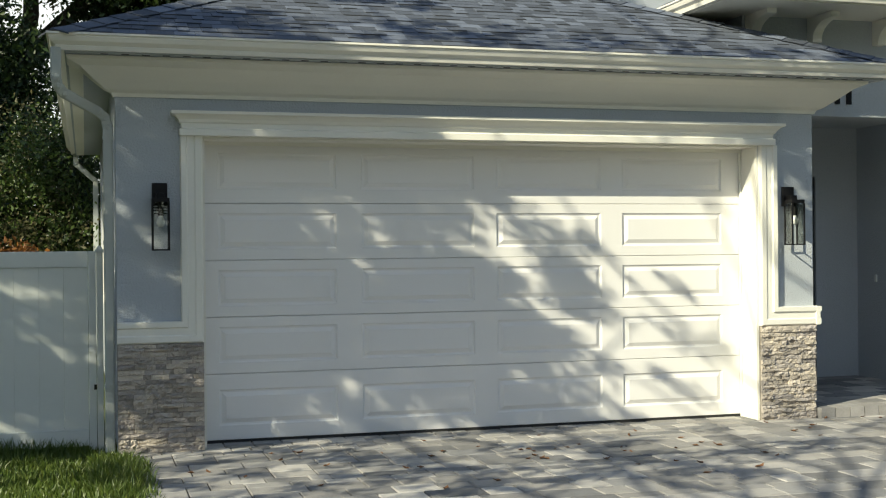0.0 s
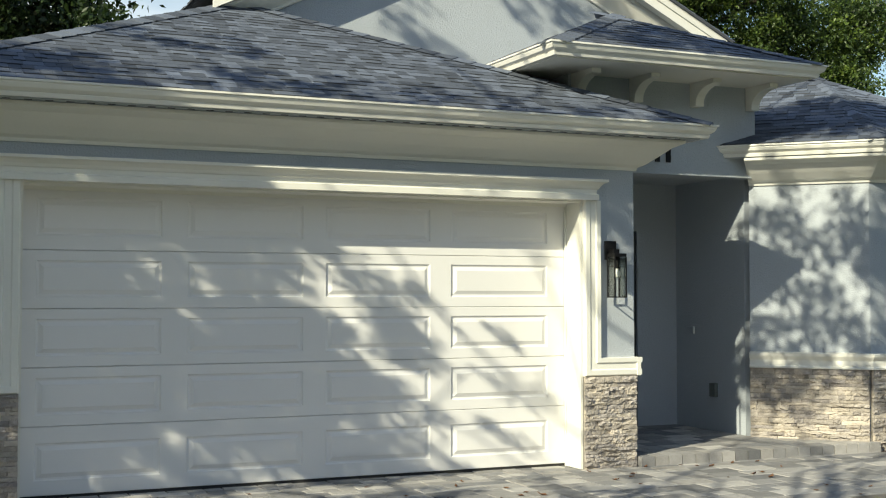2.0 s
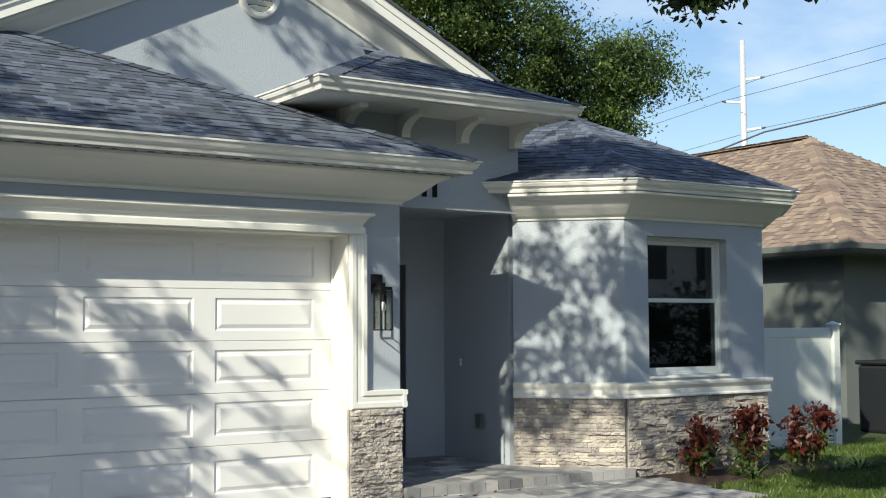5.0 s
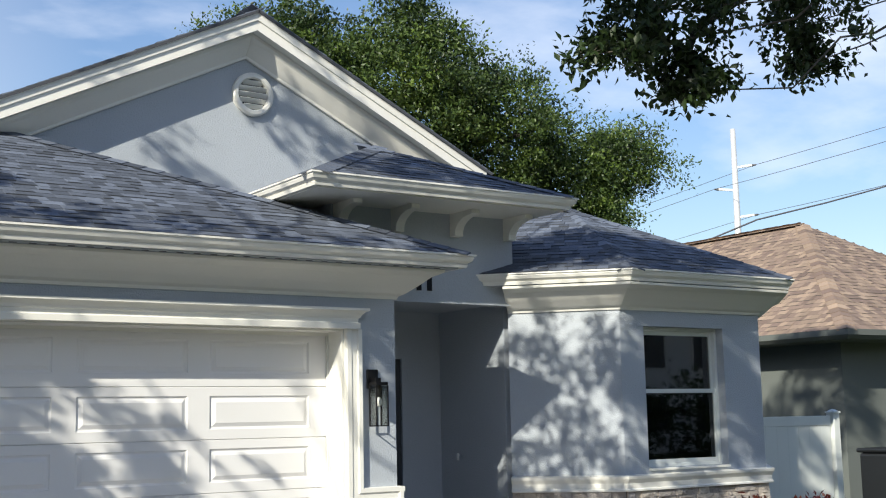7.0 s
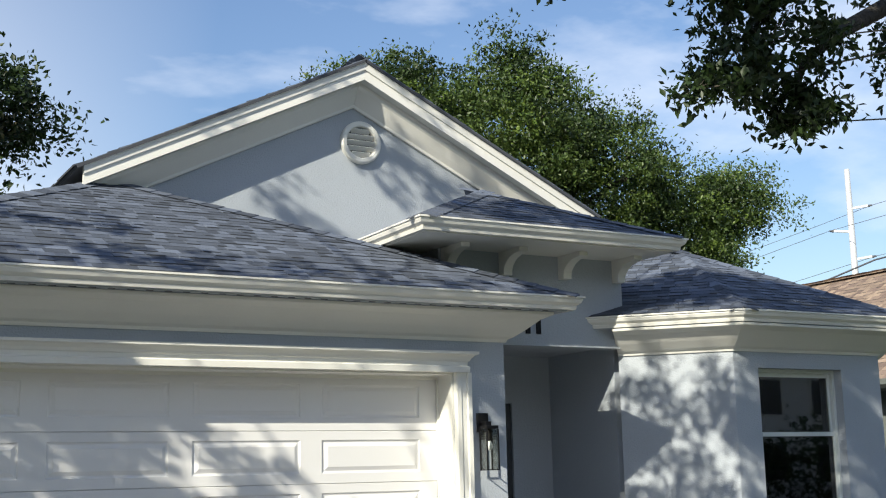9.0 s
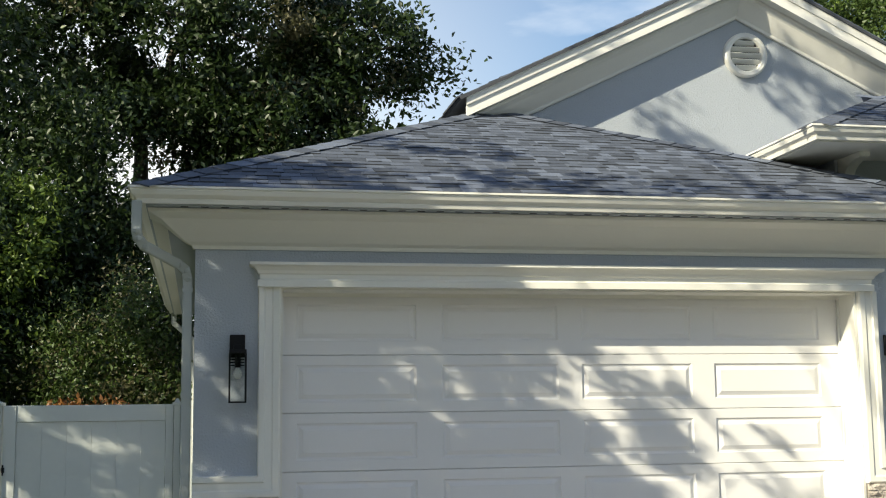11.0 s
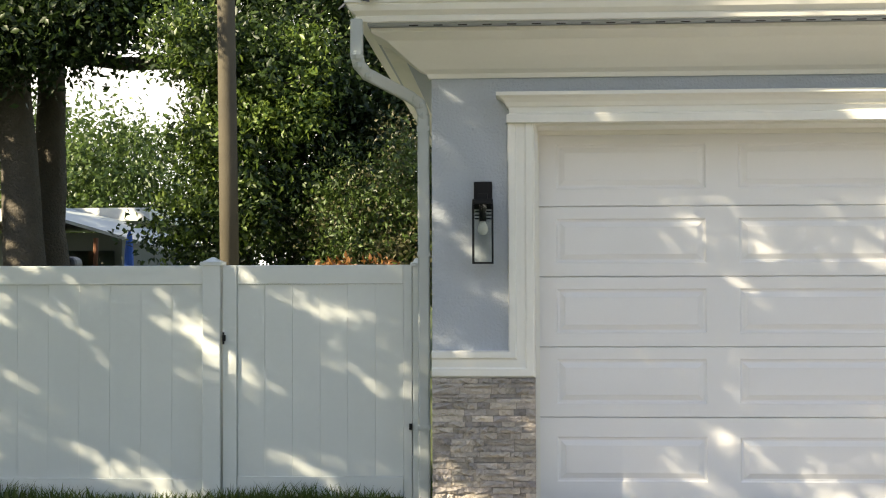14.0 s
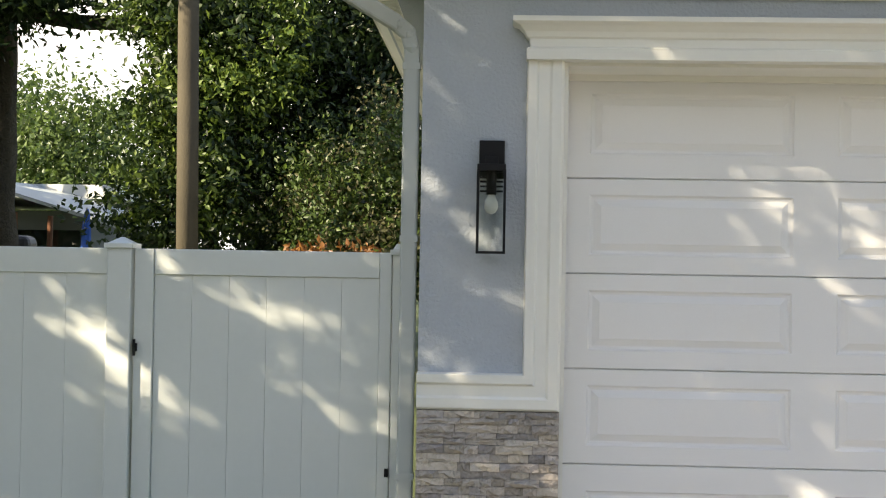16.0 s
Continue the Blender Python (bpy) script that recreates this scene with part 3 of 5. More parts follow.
for sgn in (-1, 1):
    bm = bmesh.new()
    rake_profile(bm, sgn, [(GY + 0.03, -0.20), (GY, -0.20), (GY, -0.09), (GY - 0.02, -0.085), (GY - 0.025, -0.02), (GY - 0.035, 0.0), (GY + 0.03, 0.0)])
    structure("rake_fascia", bm, METAL_WHITE, "white stepped fascia board on the gable slope", "fascia")
    bm = bmesh.new()
    rake_profile(bm, sgn, [(GY + 0.03, -0.195), (GY + 0.03, -0.17), (GW, -0.17), (GW, -0.195)])
    structure("rake_soffit", bm, TRIM, "white soffit under the gable slope", "soffit")
    bm = bmesh.new()
    rake_profile(bm, sgn, [(GW - 0.005, -0.46), (GW - 0.035, -0.455), (GW - 0.04, -0.42), (GW - 0.09, -0.36), (GW - 0.16, -0.27), (GW - 0.205, -0.235),
                           (GW - 0.21, -0.198), (GW - 0.005, -0.198)])
    soft(structure("trim_rake", bm, TRIM, "cream crown moulding along the gable slope", "cornice"), 0.003, 1)
    run = GH + 0.2
    a, b = (GX + sgn * run, GY - 0.05, GZ + 0.03 - run * GP), (GX + sgn * run, 9.7, GZ + 0.03 - run * GP)
    c, d = (GX, 9.7, GZ + 0.03), (GX, GY - 0.05, GZ + 0.03)
    roof_face("roof_main", [b, a, d, c] if sgn < 0 else [a, b, c, d], "blue-grey shingled main gable roof", seed=12 + sgn, thick=0.03)

vent = holder("gable_vent", "round white louvred vent in the gable wall", "vent", (0, 0, 0))
VX, VZ = 5.32, 5.37
bm = bmesh.new()
K = 40
rings = []
for r, y in ((0.255, 0.0), (0.255, -0.05), (0.235, -0.065), (0.20, -0.065), (0.185, -0.045), (0.185, 0.0)):
    rings.append([bm.verts.new((VX + r * math.cos(2 * math.pi * i / K), GW + y, VZ + r * math.sin(2 * math.pi * i / K))) for i in range(K)])
for r, s in zip(rings, rings[1:]):
    for i in range(K):
        j = (i + 1) % K
        bm.faces.new((r[i], r[j], s[j], s[i]))
part("vent_frame", bm, TRIM, vent)
for i in range(5):
    z = VZ - 0.14 + i * 0.07
    w = math.sqrt(0.183 ** 2 - (z - VZ) ** 2)
    bm = bmesh.new()
    bar(bm, (VX - w, GW - 0.024, z), (VX + w, GW - 0.024, z), 0.062, 0.012, up=(0, 0.75, 0.66))
    part("slat", bm, TRIM, vent)
bm = bmesh.new()
bm.faces.new([bm.verts.new((VX + 0.19 * math.cos(2 * math.pi * i / K), GW - 0.004, VZ + 0.19 * math.sin(2 * math.pi * i / K))) for i in range(K)])
part("backing", bm, BLACK, vent)

# ---- garage trim and door ----
HEAD = [(0.0, 2.435), (0.085, 2.435), (0.085, 2.485), (0.068, 2.495), (0.072, 2.53), (0.085, 2.538), (0.095, 2.56), (0.12, 2.585), (0.14, 2.592), (0.15, 2.598), (0.15, 2.62), (0.0, 2.625)]
bm = bmesh.new()
sweep(bm, [(-0.09, -0.0005), (-0.09, -0.001), (OP1 + 0.045, -0.001), (OP1 + 0.045, -0.0005)], HEAD)
soft(structure("trim_header", bm, TRIM, "cream moulded header above the garage door", "trim"), 0.003, 1)
CASE = [(0.0, 0.0), (0.035, 0.0), (0.05, 0.012), (0.05, 0.055), (0.04, 0.065), (0.04, 0.115), (0.055, 0.125), (0.055, 0.165), (0.0, 0.17)]


def casing(sgn, inner, outer, side_return):
    """The moulded jamb casing, turning the corner into the band above the stone."""
    bm = bmesh.new()
    k = len(CASE)
    rows = []
    for stage in range(3):
        row = []
        for o, w in CASE:
            if stage == 0:
                row.append(bm.verts.new((inner + sgn * w, -o, 2.435)))
            elif stage == 1:
                row.append(bm.verts.new((inner + sgn * w, -o, 0.835 + w)))
            else:
                row.append(bm.verts.new((outer, -o, 0.835 + w)))
        rows.append(row)
    for r, s in zip(rows, rows[1:]):
        for i in range(k):
            j = (i + 1) % k
            bm.faces.new((r[i], r[j], s[j], s[i]))
    bm.faces.new(rows[0])
    bm.faces.new(rows[-1][::-1])
    if side_return:
        prof = [(o, 0.835 + w) for o, w in CASE]
        sweep(bm, [(W1, -0.055), (W1, TOWER_Y)] if sgn > 0 else [(W0, 0.3), (W0, -0.055)], prof)
    soft(structure("trim_casing", bm, TRIM, "cream moulded casing beside the garage door", "trim"), 0.002, 1)


casing(-1, OP0, W0 - 0.002, False)
casing(1, OP1, W1 + 0.002, True)
# jamb linings and door stops
structure("trim_jamb", boxes((OP0 + 0.001, OP0 + 0.02, 0.002, DOOR_Y - 0.03, 0.0, OPZ - 0.001), (OP1 - 0.02, OP1 - 0.001, 0.002, DOOR_Y - 0.03, 0.0, OPZ - 0.001),
                             (OP0 + 0.02, OP1 - 0.02, 0.002, DOOR_Y - 0.03, OPZ - 0.02, OPZ - 0.001)), TRIM, "cream jamb lining of the garage opening", "trim")
bm = bmesh.new()
for s in ((OP0 + 0.001, OP0 + 0.035, DOOR_Y - 0.03, DOOR_Y - 0.006, 0.0, OPZ), (OP1 - 0.035, OP1 - 0.001, DOOR_Y - 0.03, DOOR_Y - 0.006, 0.0, OPZ),
          (OP0 + 0.035, OP1 - 0.035, DOOR_Y - 0.03, DOOR_Y - 0.006, OPZ - 0.05, OPZ)):
    box(bm, *s)
structure("trim_stop", bm, TRIM, "cream weather stop round the garage door", "trim")

garage_door = holder("garage_door", "wide white sectional garage door with raised panels, closed", "garage door", (2.43, DOOR_Y, 0))
SEAMS = [0.02, 0.553, 1.010, 1.467, 1.925, 2.458]
COLS = [(0.145, 1.115), (1.325, 2.305), (2.505, 3.475), (3.675, 4.65)]


def ring_faces(bm, outer, inner):
    for i in range(4):
        j = (i + 1) % 4
        bm.faces.new((outer[i], outer[j], inner[j], inner[i]))


for k in range(5):
    z0, z1 = SEAMS[k] + 0.0012, SEAMS[k + 1] - 0.0012
    p0, p1 = z0 + (0.115 if k in (0, 4) else 0.088), z1 - (0.125 if k in (0, 4) else 0.078)
    bm = bmesh.new()
    y = DOOR_Y

    def quad(x0, x1, a, b, yy):
        return [bm.verts.new((xx, yy, zz)) for xx, zz in ((x0, a), (x1, a), (x1, b), (x0, b))]
    xs_ = [OP0 + 0.004] + [v for c in COLS for v in c] + [OP1 - 0.004]
    for i in range(len(xs_) - 1):
        if i % 2 == 0:
            bm.faces.new(quad(xs_[i], xs_[i + 1], z0 + 0.004, z1 - 0.004, y))
        else:
            bm.faces.new(quad(xs_[i], xs_[i + 1], z0 + 0.004, p0, y))
            bm.faces.new(quad(xs_[i], xs_[i + 1], p1, z1 - 0.004, y))
    bmesh.ops.remove_doubles(bm, verts=bm.verts[:], dist=0.0005)
    # rolled lips at the section joints, and the back of the section
    for a, b, ya, yb in ((z0, z0 + 0.004, y + 0.008, y), (z1 - 0.004, z1, y, y + 0.008)):
        bm.faces.new([bm.verts.new(v) for v in ((xs_[0], ya, a), (xs_[-1], ya, a), (xs_[-1], yb, b), (xs_[0], yb, b))])
    box(bm, xs_[0], xs_[-1], y + 0.02, y + 0.05, SEAMS[k] - 0.001, SEAMS[k + 1] - 0.001)
    section = part("door_section", bm, DOOR, garage_door)
    section.matrix_parent_inverse = Matrix.Translation((-2.43, -DOOR_Y, 0))
    for c0, c1 in COLS:
        bm = bmesh.new()
        o = [bm.verts.new((xx, y, zz)) for xx, zz in ((c0, p0), (c1, p0), (c1, p1), (c0, p1))]
        last = o
        for inset, yy in ((0.010, y + 0.011), (0.022, y + 0.013), (0.050, y + 0.001), (0.056, y - 0.002)):
            nxt = [bm.verts.new((xx, yy, zz)) for xx, zz in ((c0 + inset, p0 + inset), (c1 - inset, p0 + inset), (c1 - inset, p1 - inset), (c0 + inset, p1 - inset))]
            ring_faces(bm, last, nxt)
            last = nxt
        bm.faces.new(last)
        part("raised_panel", bm, DOOR, section)
seal = part("bottom_seal", boxes((OP0 + 0.01, OP1 - 0.01, DOOR_Y - 0.004, DOOR_Y + 0.05, -0.012, 0.022)), RUBBER, garage_door, "black rubber seal")
seal.matrix_parent_inverse = Matrix.Translation((-2.43, -DOOR_Y, 0))


# ---- wall lanterns ----
def lantern(x):
    thing = holder("wall_lantern", "black metal wall lantern with clear glass box", "lamp", (x, 0, 1.55), "lanterns beside the garage door")

    def add(name, bm, mat, label="", under=None):
        ob = part(name, bm, mat, under or thing, label)
        return ob
    soft(add("back_plate", boxes((-0.058, 0.058, -0.025, -0.001, 0.345, 0.52)), BLACK), 0.004)
    soft(add("arm", boxes((-0.03, 0.03, -0.12, -0.025, 0.40, 0.44)), BLACK), 0.003)
    fy0, fy1, fw, z0, z1 = -0.185, -0.065, 0.06, 0.0, 0.37
    bm = bmesh.new()
    t = 0.011
    for sx in (-fw, fw):
        for fy in (fy0, fy1):
            box(bm, sx - t / 2, sx + t / 2, fy - t / 2, fy + t / 2, z0, z1)
    for z in (z0, z1):
        for fy in (fy0, fy1):
            box(bm, -fw + t / 2, fw - t / 2, fy - t / 2 + 0.001, fy + t / 2 - 0.001, z, z + t)
        for sx in (-fw, fw):
            box(bm, sx - t / 2 + 0.001, sx + t / 2 - 0.001, fy0 + t / 2, fy1 - t / 2, z + 0.001, z + t - 0.001)
    add("cage", bm, BLACK)
    soft(add("cap", boxes((-fw - 0.004, fw + 0.004, fy0 - 0.004, fy1 + 0.004, z1 + 0.006, z1 + 0.03)), BLACK), 0.004)
    for k in range(4):
        z = z1 - 0.025 - 0.022 * k
        add("rib", boxes((-fw + 0.008, fw - 0.008, fy1 - 0.012, fy1 - 0.006, z, z + 0.009)), BLACK)
    bm = bmesh.new()
    tube(bm, [(0, -0.125, z1 + 0.006), (0, -0.125, z1 - 0.105)], [0.023, 0.023], 12)
    add("socket", bm, BLACK)
    bm = bmesh.new()
    tube(bm, [(0, -0.125, z1 - 0.105), (0, -0.125, z1 - 0.115), (0, -0.125, z1 - 0.135), (0, -0.125, z1 - 0.165), (0, -0.125, z1 - 0.185), (0, -0.125, z1 - 0.192)],
         [0.014, 0.018, 0.029, 0.031, 0.02, 0.005], 14)
    smooth(add("bulb", bm, BULB, "frosted bulb"))
    for sx in (-fw, fw):
        g = add("glass_pane", boxes((sx - 0.0015, sx + 0.0015, fy0 + 0.008, fy1 - 0.008, z0 + 0.012, z1 - 0.001)), GLASS, "clear glass")
        g.visible_shadow = False
    g = add("glass_pane", boxes((-fw + 0.008, fw - 0.008, fy0 - 0.0015, fy0 + 0.0015, z0 + 0.012, z1 - 0.001)), GLASS, "clear glass")
    g.visible_shadow = False
    return thing


lantern(-0.325)
lantern(5.15)

# ---- downspouts ----
def downspout(pts, label):
    """A square pipe: an outlet, an offset under the soffit, the long pipe and its straps."""
    thing = holder("downspout", label, "downspout", pts[-1])
    inv = Matrix.Translation([-c for c in pts[-1]])
    names = ["outlet"] + ["elbow"] * (len(pts) - 3) + ["pipe"]
    for nm, a, b in zip(names, pts, pts[1:]):
        bm = bmesh.new()
        bar(bm, a, b, 0.075, 0.06, up=(0, 1, 0.01))
        if b is not pts[-1]:
            bmesh.ops.create_uvsphere(bm, u_segments=10, v_segments=6, radius=0.041, matrix=Matrix.Translation(b))
        o = soft(part(nm, bm, DOWNPIPE, thing), 0.012)
        o.matrix_parent_inverse = inv
    x, y, z = pts[-1]
    for h in (0.5, 1.6, 2.4):
        o = part("strap", boxes((x - 0.041, x + 0.041, y - 0.034, y + 0.034, h, h + 0.03)), DOWNPIPE, thing)
        o.matrix_parent_inverse = inv


downspout([(-1.07, EY - 0.04, 3.02), (-1.07, EY - 0.04, 2.80), (-1.06, EY - 0.02, 2.75), (-1.02, EY + 0.03, 2.70), (-0.78, -0.01, 2.61), (-0.725, 0.04, 2.57), (-0.705, 0.05, 2.50), (-0.705, 0.05, 0.0)],
          "pale grey downspout bending under the eave at the garage corner")
downspout([(-1.0, 9.5, 3.02), (-1.0, 9.5, 2.85), (-0.72, 9.5, 2.6), (-0.72, 9.5, 0.0)], "pale grey downspout at the rear corner of the side wall")

# ---- side window ----
win2 = holder("side_window", "narrow dark window with white frame in the side wall", "window", (W0, 4.8, 0.95))
for nm, spans, mt in (("window_frame", ((W0 - 0.03, W0 + 0.06, 4.3, 4.38, 0.95, 2.3), (W0 - 0.03, W0 + 0.06, 5.22, 5.3, 0.95, 2.3), (W0 - 0.03, W0 + 0.06, 4.38, 5.22, 0.95, 1.02),
                                      (W0 - 0.03, W0 + 0.06, 4.38, 5.22, 2.23, 2.3)), TRIM), ("pane", ((W0 + 0.03, W0 + 0.036, 4.38, 5.22, 1.02, 2.23),), GLASS_DARK)):
    o = part(nm, boxes(*spans), mt, win2)
    o.matrix_parent_inverse = Matrix.Translation((-W0, -4.8, -0.95))

# ---- bay window ----
bay_window = holder("bay_window", "white single-hung window with dark glass in the bay", "window", (9.18, 0.1, WZ0))


def bayp(name, bm, mat, under=None, label=""):
    o = part(name, bm, mat, under or bay_window, label)
    if under is None:
        o.matrix_parent_inverse = Matrix.Translation((-9.18, -0.1, -WZ0))
    return o


f = 0.038
soft(bayp("window_frame", boxes((WX0, WX0 + f, 0.105, 0.19, WZ0, WZ1), (WX1 - f, WX1, 0.105, 0.19, WZ0, WZ1), (WX0 + f, WX1 - f, 0.105, 0.19, WZ1 - f, WZ1),
                                (WX0 + f, WX1 - f, 0.105, 0.19, WZ0, WZ0 + f)), VINYL), 0.004)
zm = 1.84
for nm, a, b, y0 in (("upper_sash", zm, WZ1 - f, 0.152), ("lower_sash", WZ0 + f, zm + 0.045, 0.117)):
    s = 0.03
    sash = soft(bayp(nm, boxes((WX0 + f, WX0 + f + s, y0, y0 + 0.034, a, b), (WX1 - f - s, WX1 - f, y0, y0 + 0.034, a, b),
                               (WX0 + f + s, WX1 - f - s, y0, y0 + 0.034, a, a + 0.045), (WX0 + f + s, WX1 - f - s, y0, y0 + 0.034, b - 0.045, b)), VINYL), 0.003)
    o = part("pane", boxes((WX0 + f + s, WX1 - f - s, y0 + 0.014, y0 + 0.018, a + 0.045, b - 0.045)), GLASS_DARK, sash)
soft(bayp("window_sill", boxes((WX0 + 0.001, WX1 - 0.001, -0.03, 0.104, WZ0 - 0.025, WZ0 - 0.001)), TRIM), 0.004)
BAND = [(0.0, 0.815), (0.075, 0.815), (0.075, 0.835), (0.06, 0.845), (0.06, 0.90), (0.07, 0.915), (0.09, 0.945), (0.095, 0.975), (0.0, 0.985)]
bm = bmesh.new()
sweep(bm, [(PX, PY), (BX0, 0), (BX1, 0), (BX1 + 0.86, 0.86)], BAND)
soft(structure("trim_bay_band", bm, TRIM, "cream moulded band above the stone of the bay", "trim"), 0.003, 1)

# ---- porch ----
structure("floor_porch", boxes((W1 + 0.001, PX - 0.001, 0.0, BACK_Y, -0.1, 0.075)), SAND, "porch bed", "floor")
front_door = holder("front_door", "dark front door in the shaded porch, closed", "door", (6.38, BACK_Y + 0.1, 0.11))
o = soft(part("door_leaf", boxes((5.96, 6.81, BACK_Y + 0.08, BACK_Y + 0.13, 0.12, 2.24)), PORCH_PAINT, front_door), 0.004)
o.matrix_parent_inverse = Matrix.Translation((-6.38, -BACK_Y - 0.1, -0.11))
o = part("door_frame", boxes((5.9, 5.96, BACK_Y + 0.03, BACK_Y + 0.17, 0.1, 2.3), (6.81, 6.87, BACK_Y + 0.03, BACK_Y + 0.17, 0.1, 2.3), (5.96, 6.81, BACK_Y + 0.03, BACK_Y + 0.17, 2.24, 2.3)), PORCH_PAINT, front_door)
o.matrix_parent_inverse = Matrix.Translation((-6.38, -BACK_Y - 0.1, -0.11))
bm = bmesh.new()
box(bm, PX - 0.05, PX - 0.001, 1.42, 1.52, 0.46, 0.61)
tagged(soft(part("outlet_cover", bm, PLASTER_FAR), 0.008), "grey weatherproof outlet cover on the porch wall", "outlet")
bm = bmesh.new()
box(bm, PX - 0.02, PX - 0.001, 1.84, 1.87, 1.14, 1.22)
tagged(soft(part("doorbell", bm, VINYL), 0.004), "small white doorbell on the porch wall", "doorbell")
# number plate bars on the entry wall
for i in range(3):
    x = 6.02 + 0.13 * i
    tagged(part("number_bar", boxes((x, x + 0.05, TOWER_Y - 0.02, TOWER_Y - 0.001, 2.92, 3.10)), BLACK), "dark metal bar on the entry wall", "sign", "bars on the entry wall")


# ---- fences ----
def fence_run(name, x0, x1, y, z0, z1, label, boards, thing=None, category="fence"):
    f = thing or holder(name, label, category, ((x0 + x1) / 2, y, z0))
    inv = Matrix.Translation((-(x0 + x1) / 2, -y, -z0))

    def add(nm, bm):
        o = soft(part(nm, bm, VINYL, f), 0.004)
        o.matrix_parent_inverse = inv
    add("top_rail", boxes((x0, x1, y - 0.022, y + 0.022, z1 - 0.125, z1)))
    add("bottom_rail", boxes((x0, x1, y - 0.022, y + 0.022, z0 + 0.03, z0 + 0.16)))
    w = (x1 - x0) / boards
    for i in range(boards):
        a, b = x0 + w * i, x0 + w * (i + 1)
        bm = bmesh.new()
        g = 0.0014
        box(bm, a + g / 2, b - g / 2, y - 0.011, y + 0.011, z0 + 0.161, z1 - 0.126)
        o = part("board", bm, VINYL, f)
        o.matrix_parent_inverse = inv
    return f, add


def fence_post(x, y, z0, z1, w=0.12):
    post = holder("fence_post", "white vinyl fence post with flat cap", "post", (x, y, z0), "fence posts")
    soft(part("shaft", boxes((-w / 2, w / 2, -w / 2, w / 2, 0, z1 - z0)), VINYL, post), 0.006)
    bm = boxes((-w / 2 - 0.012, w / 2 + 0.012, -w / 2 - 0.012, w / 2 + 0.012, z1 - z0 - 0.02, z1 - z0 + 0.005))
    bmesh.ops.create_cone(bm, cap_ends=True, segments=4, radius1=w * 0.7, radius2=0.01, depth=0.03,
                          matrix=Matrix.Translation((0, 0, z1 - z0 + 0.02)) @ Matrix.Rotation(math.pi / 4, 4, "Z"))
    soft(part("cap", bm, VINYL, post), 0.003)


FY = 0.30
fence_run("fence", -4.70, -2.19, FY, -0.02, 1.55, "white vinyl privacy fence panel on the grass", 12)
fence_run("fence", -7.20, -4.82, FY, -0.02, 1.55, "white vinyl privacy fence panel on the grass", 12)
fence_post(-4.76, FY, -0.05, 1.57)
fence_post(-2.125, FY, -0.05, 1.57)
fence_post(-0.772, FY, -0.05, 1.56, 0.05)
gate, addg = fence_run("fence_gate", -1.96, -0.86, FY, 0.0, 1.55, "white vinyl fence gate with vertical boards, closed", 6, category="gate")
addg("gate_stile", boxes((-2.055, -1.962, FY - 0.03, FY + 0.03, 0.0, 1.55)))
addg("gate_stile", boxes((-0.858, -0.80, FY - 0.03, FY + 0.03, 0.0, 1.55)))
bm = boxes((-2.055, -2.035, FY - 0.045, FY - 0.031, 1.05, 1.09), (-2.05, -2.04, FY - 0.06, FY - 0.045, 1.03, 1.11))
o = part("latch", bm, BLACK, gate, "black gate latch")
o.matrix_parent_inverse = Matrix.Translation((1.41, -FY, 0))
bm = boxes((-0.82, -0.80, FY - 0.04, FY - 0.031, 0.47, 0.51))
o = part("hinge", bm, BLACK, gate, "black hinge")
o.matrix_parent_inverse = Matrix.Translation((1.41, -FY, 0))
fence_run("fence", BX1 + 0.88, 12.75, 0.95, -0.02, 1.55, "white vinyl privacy fence panel beside the bay", 7)
fence_post(12.83, 0.95, -0.05, 1.60)


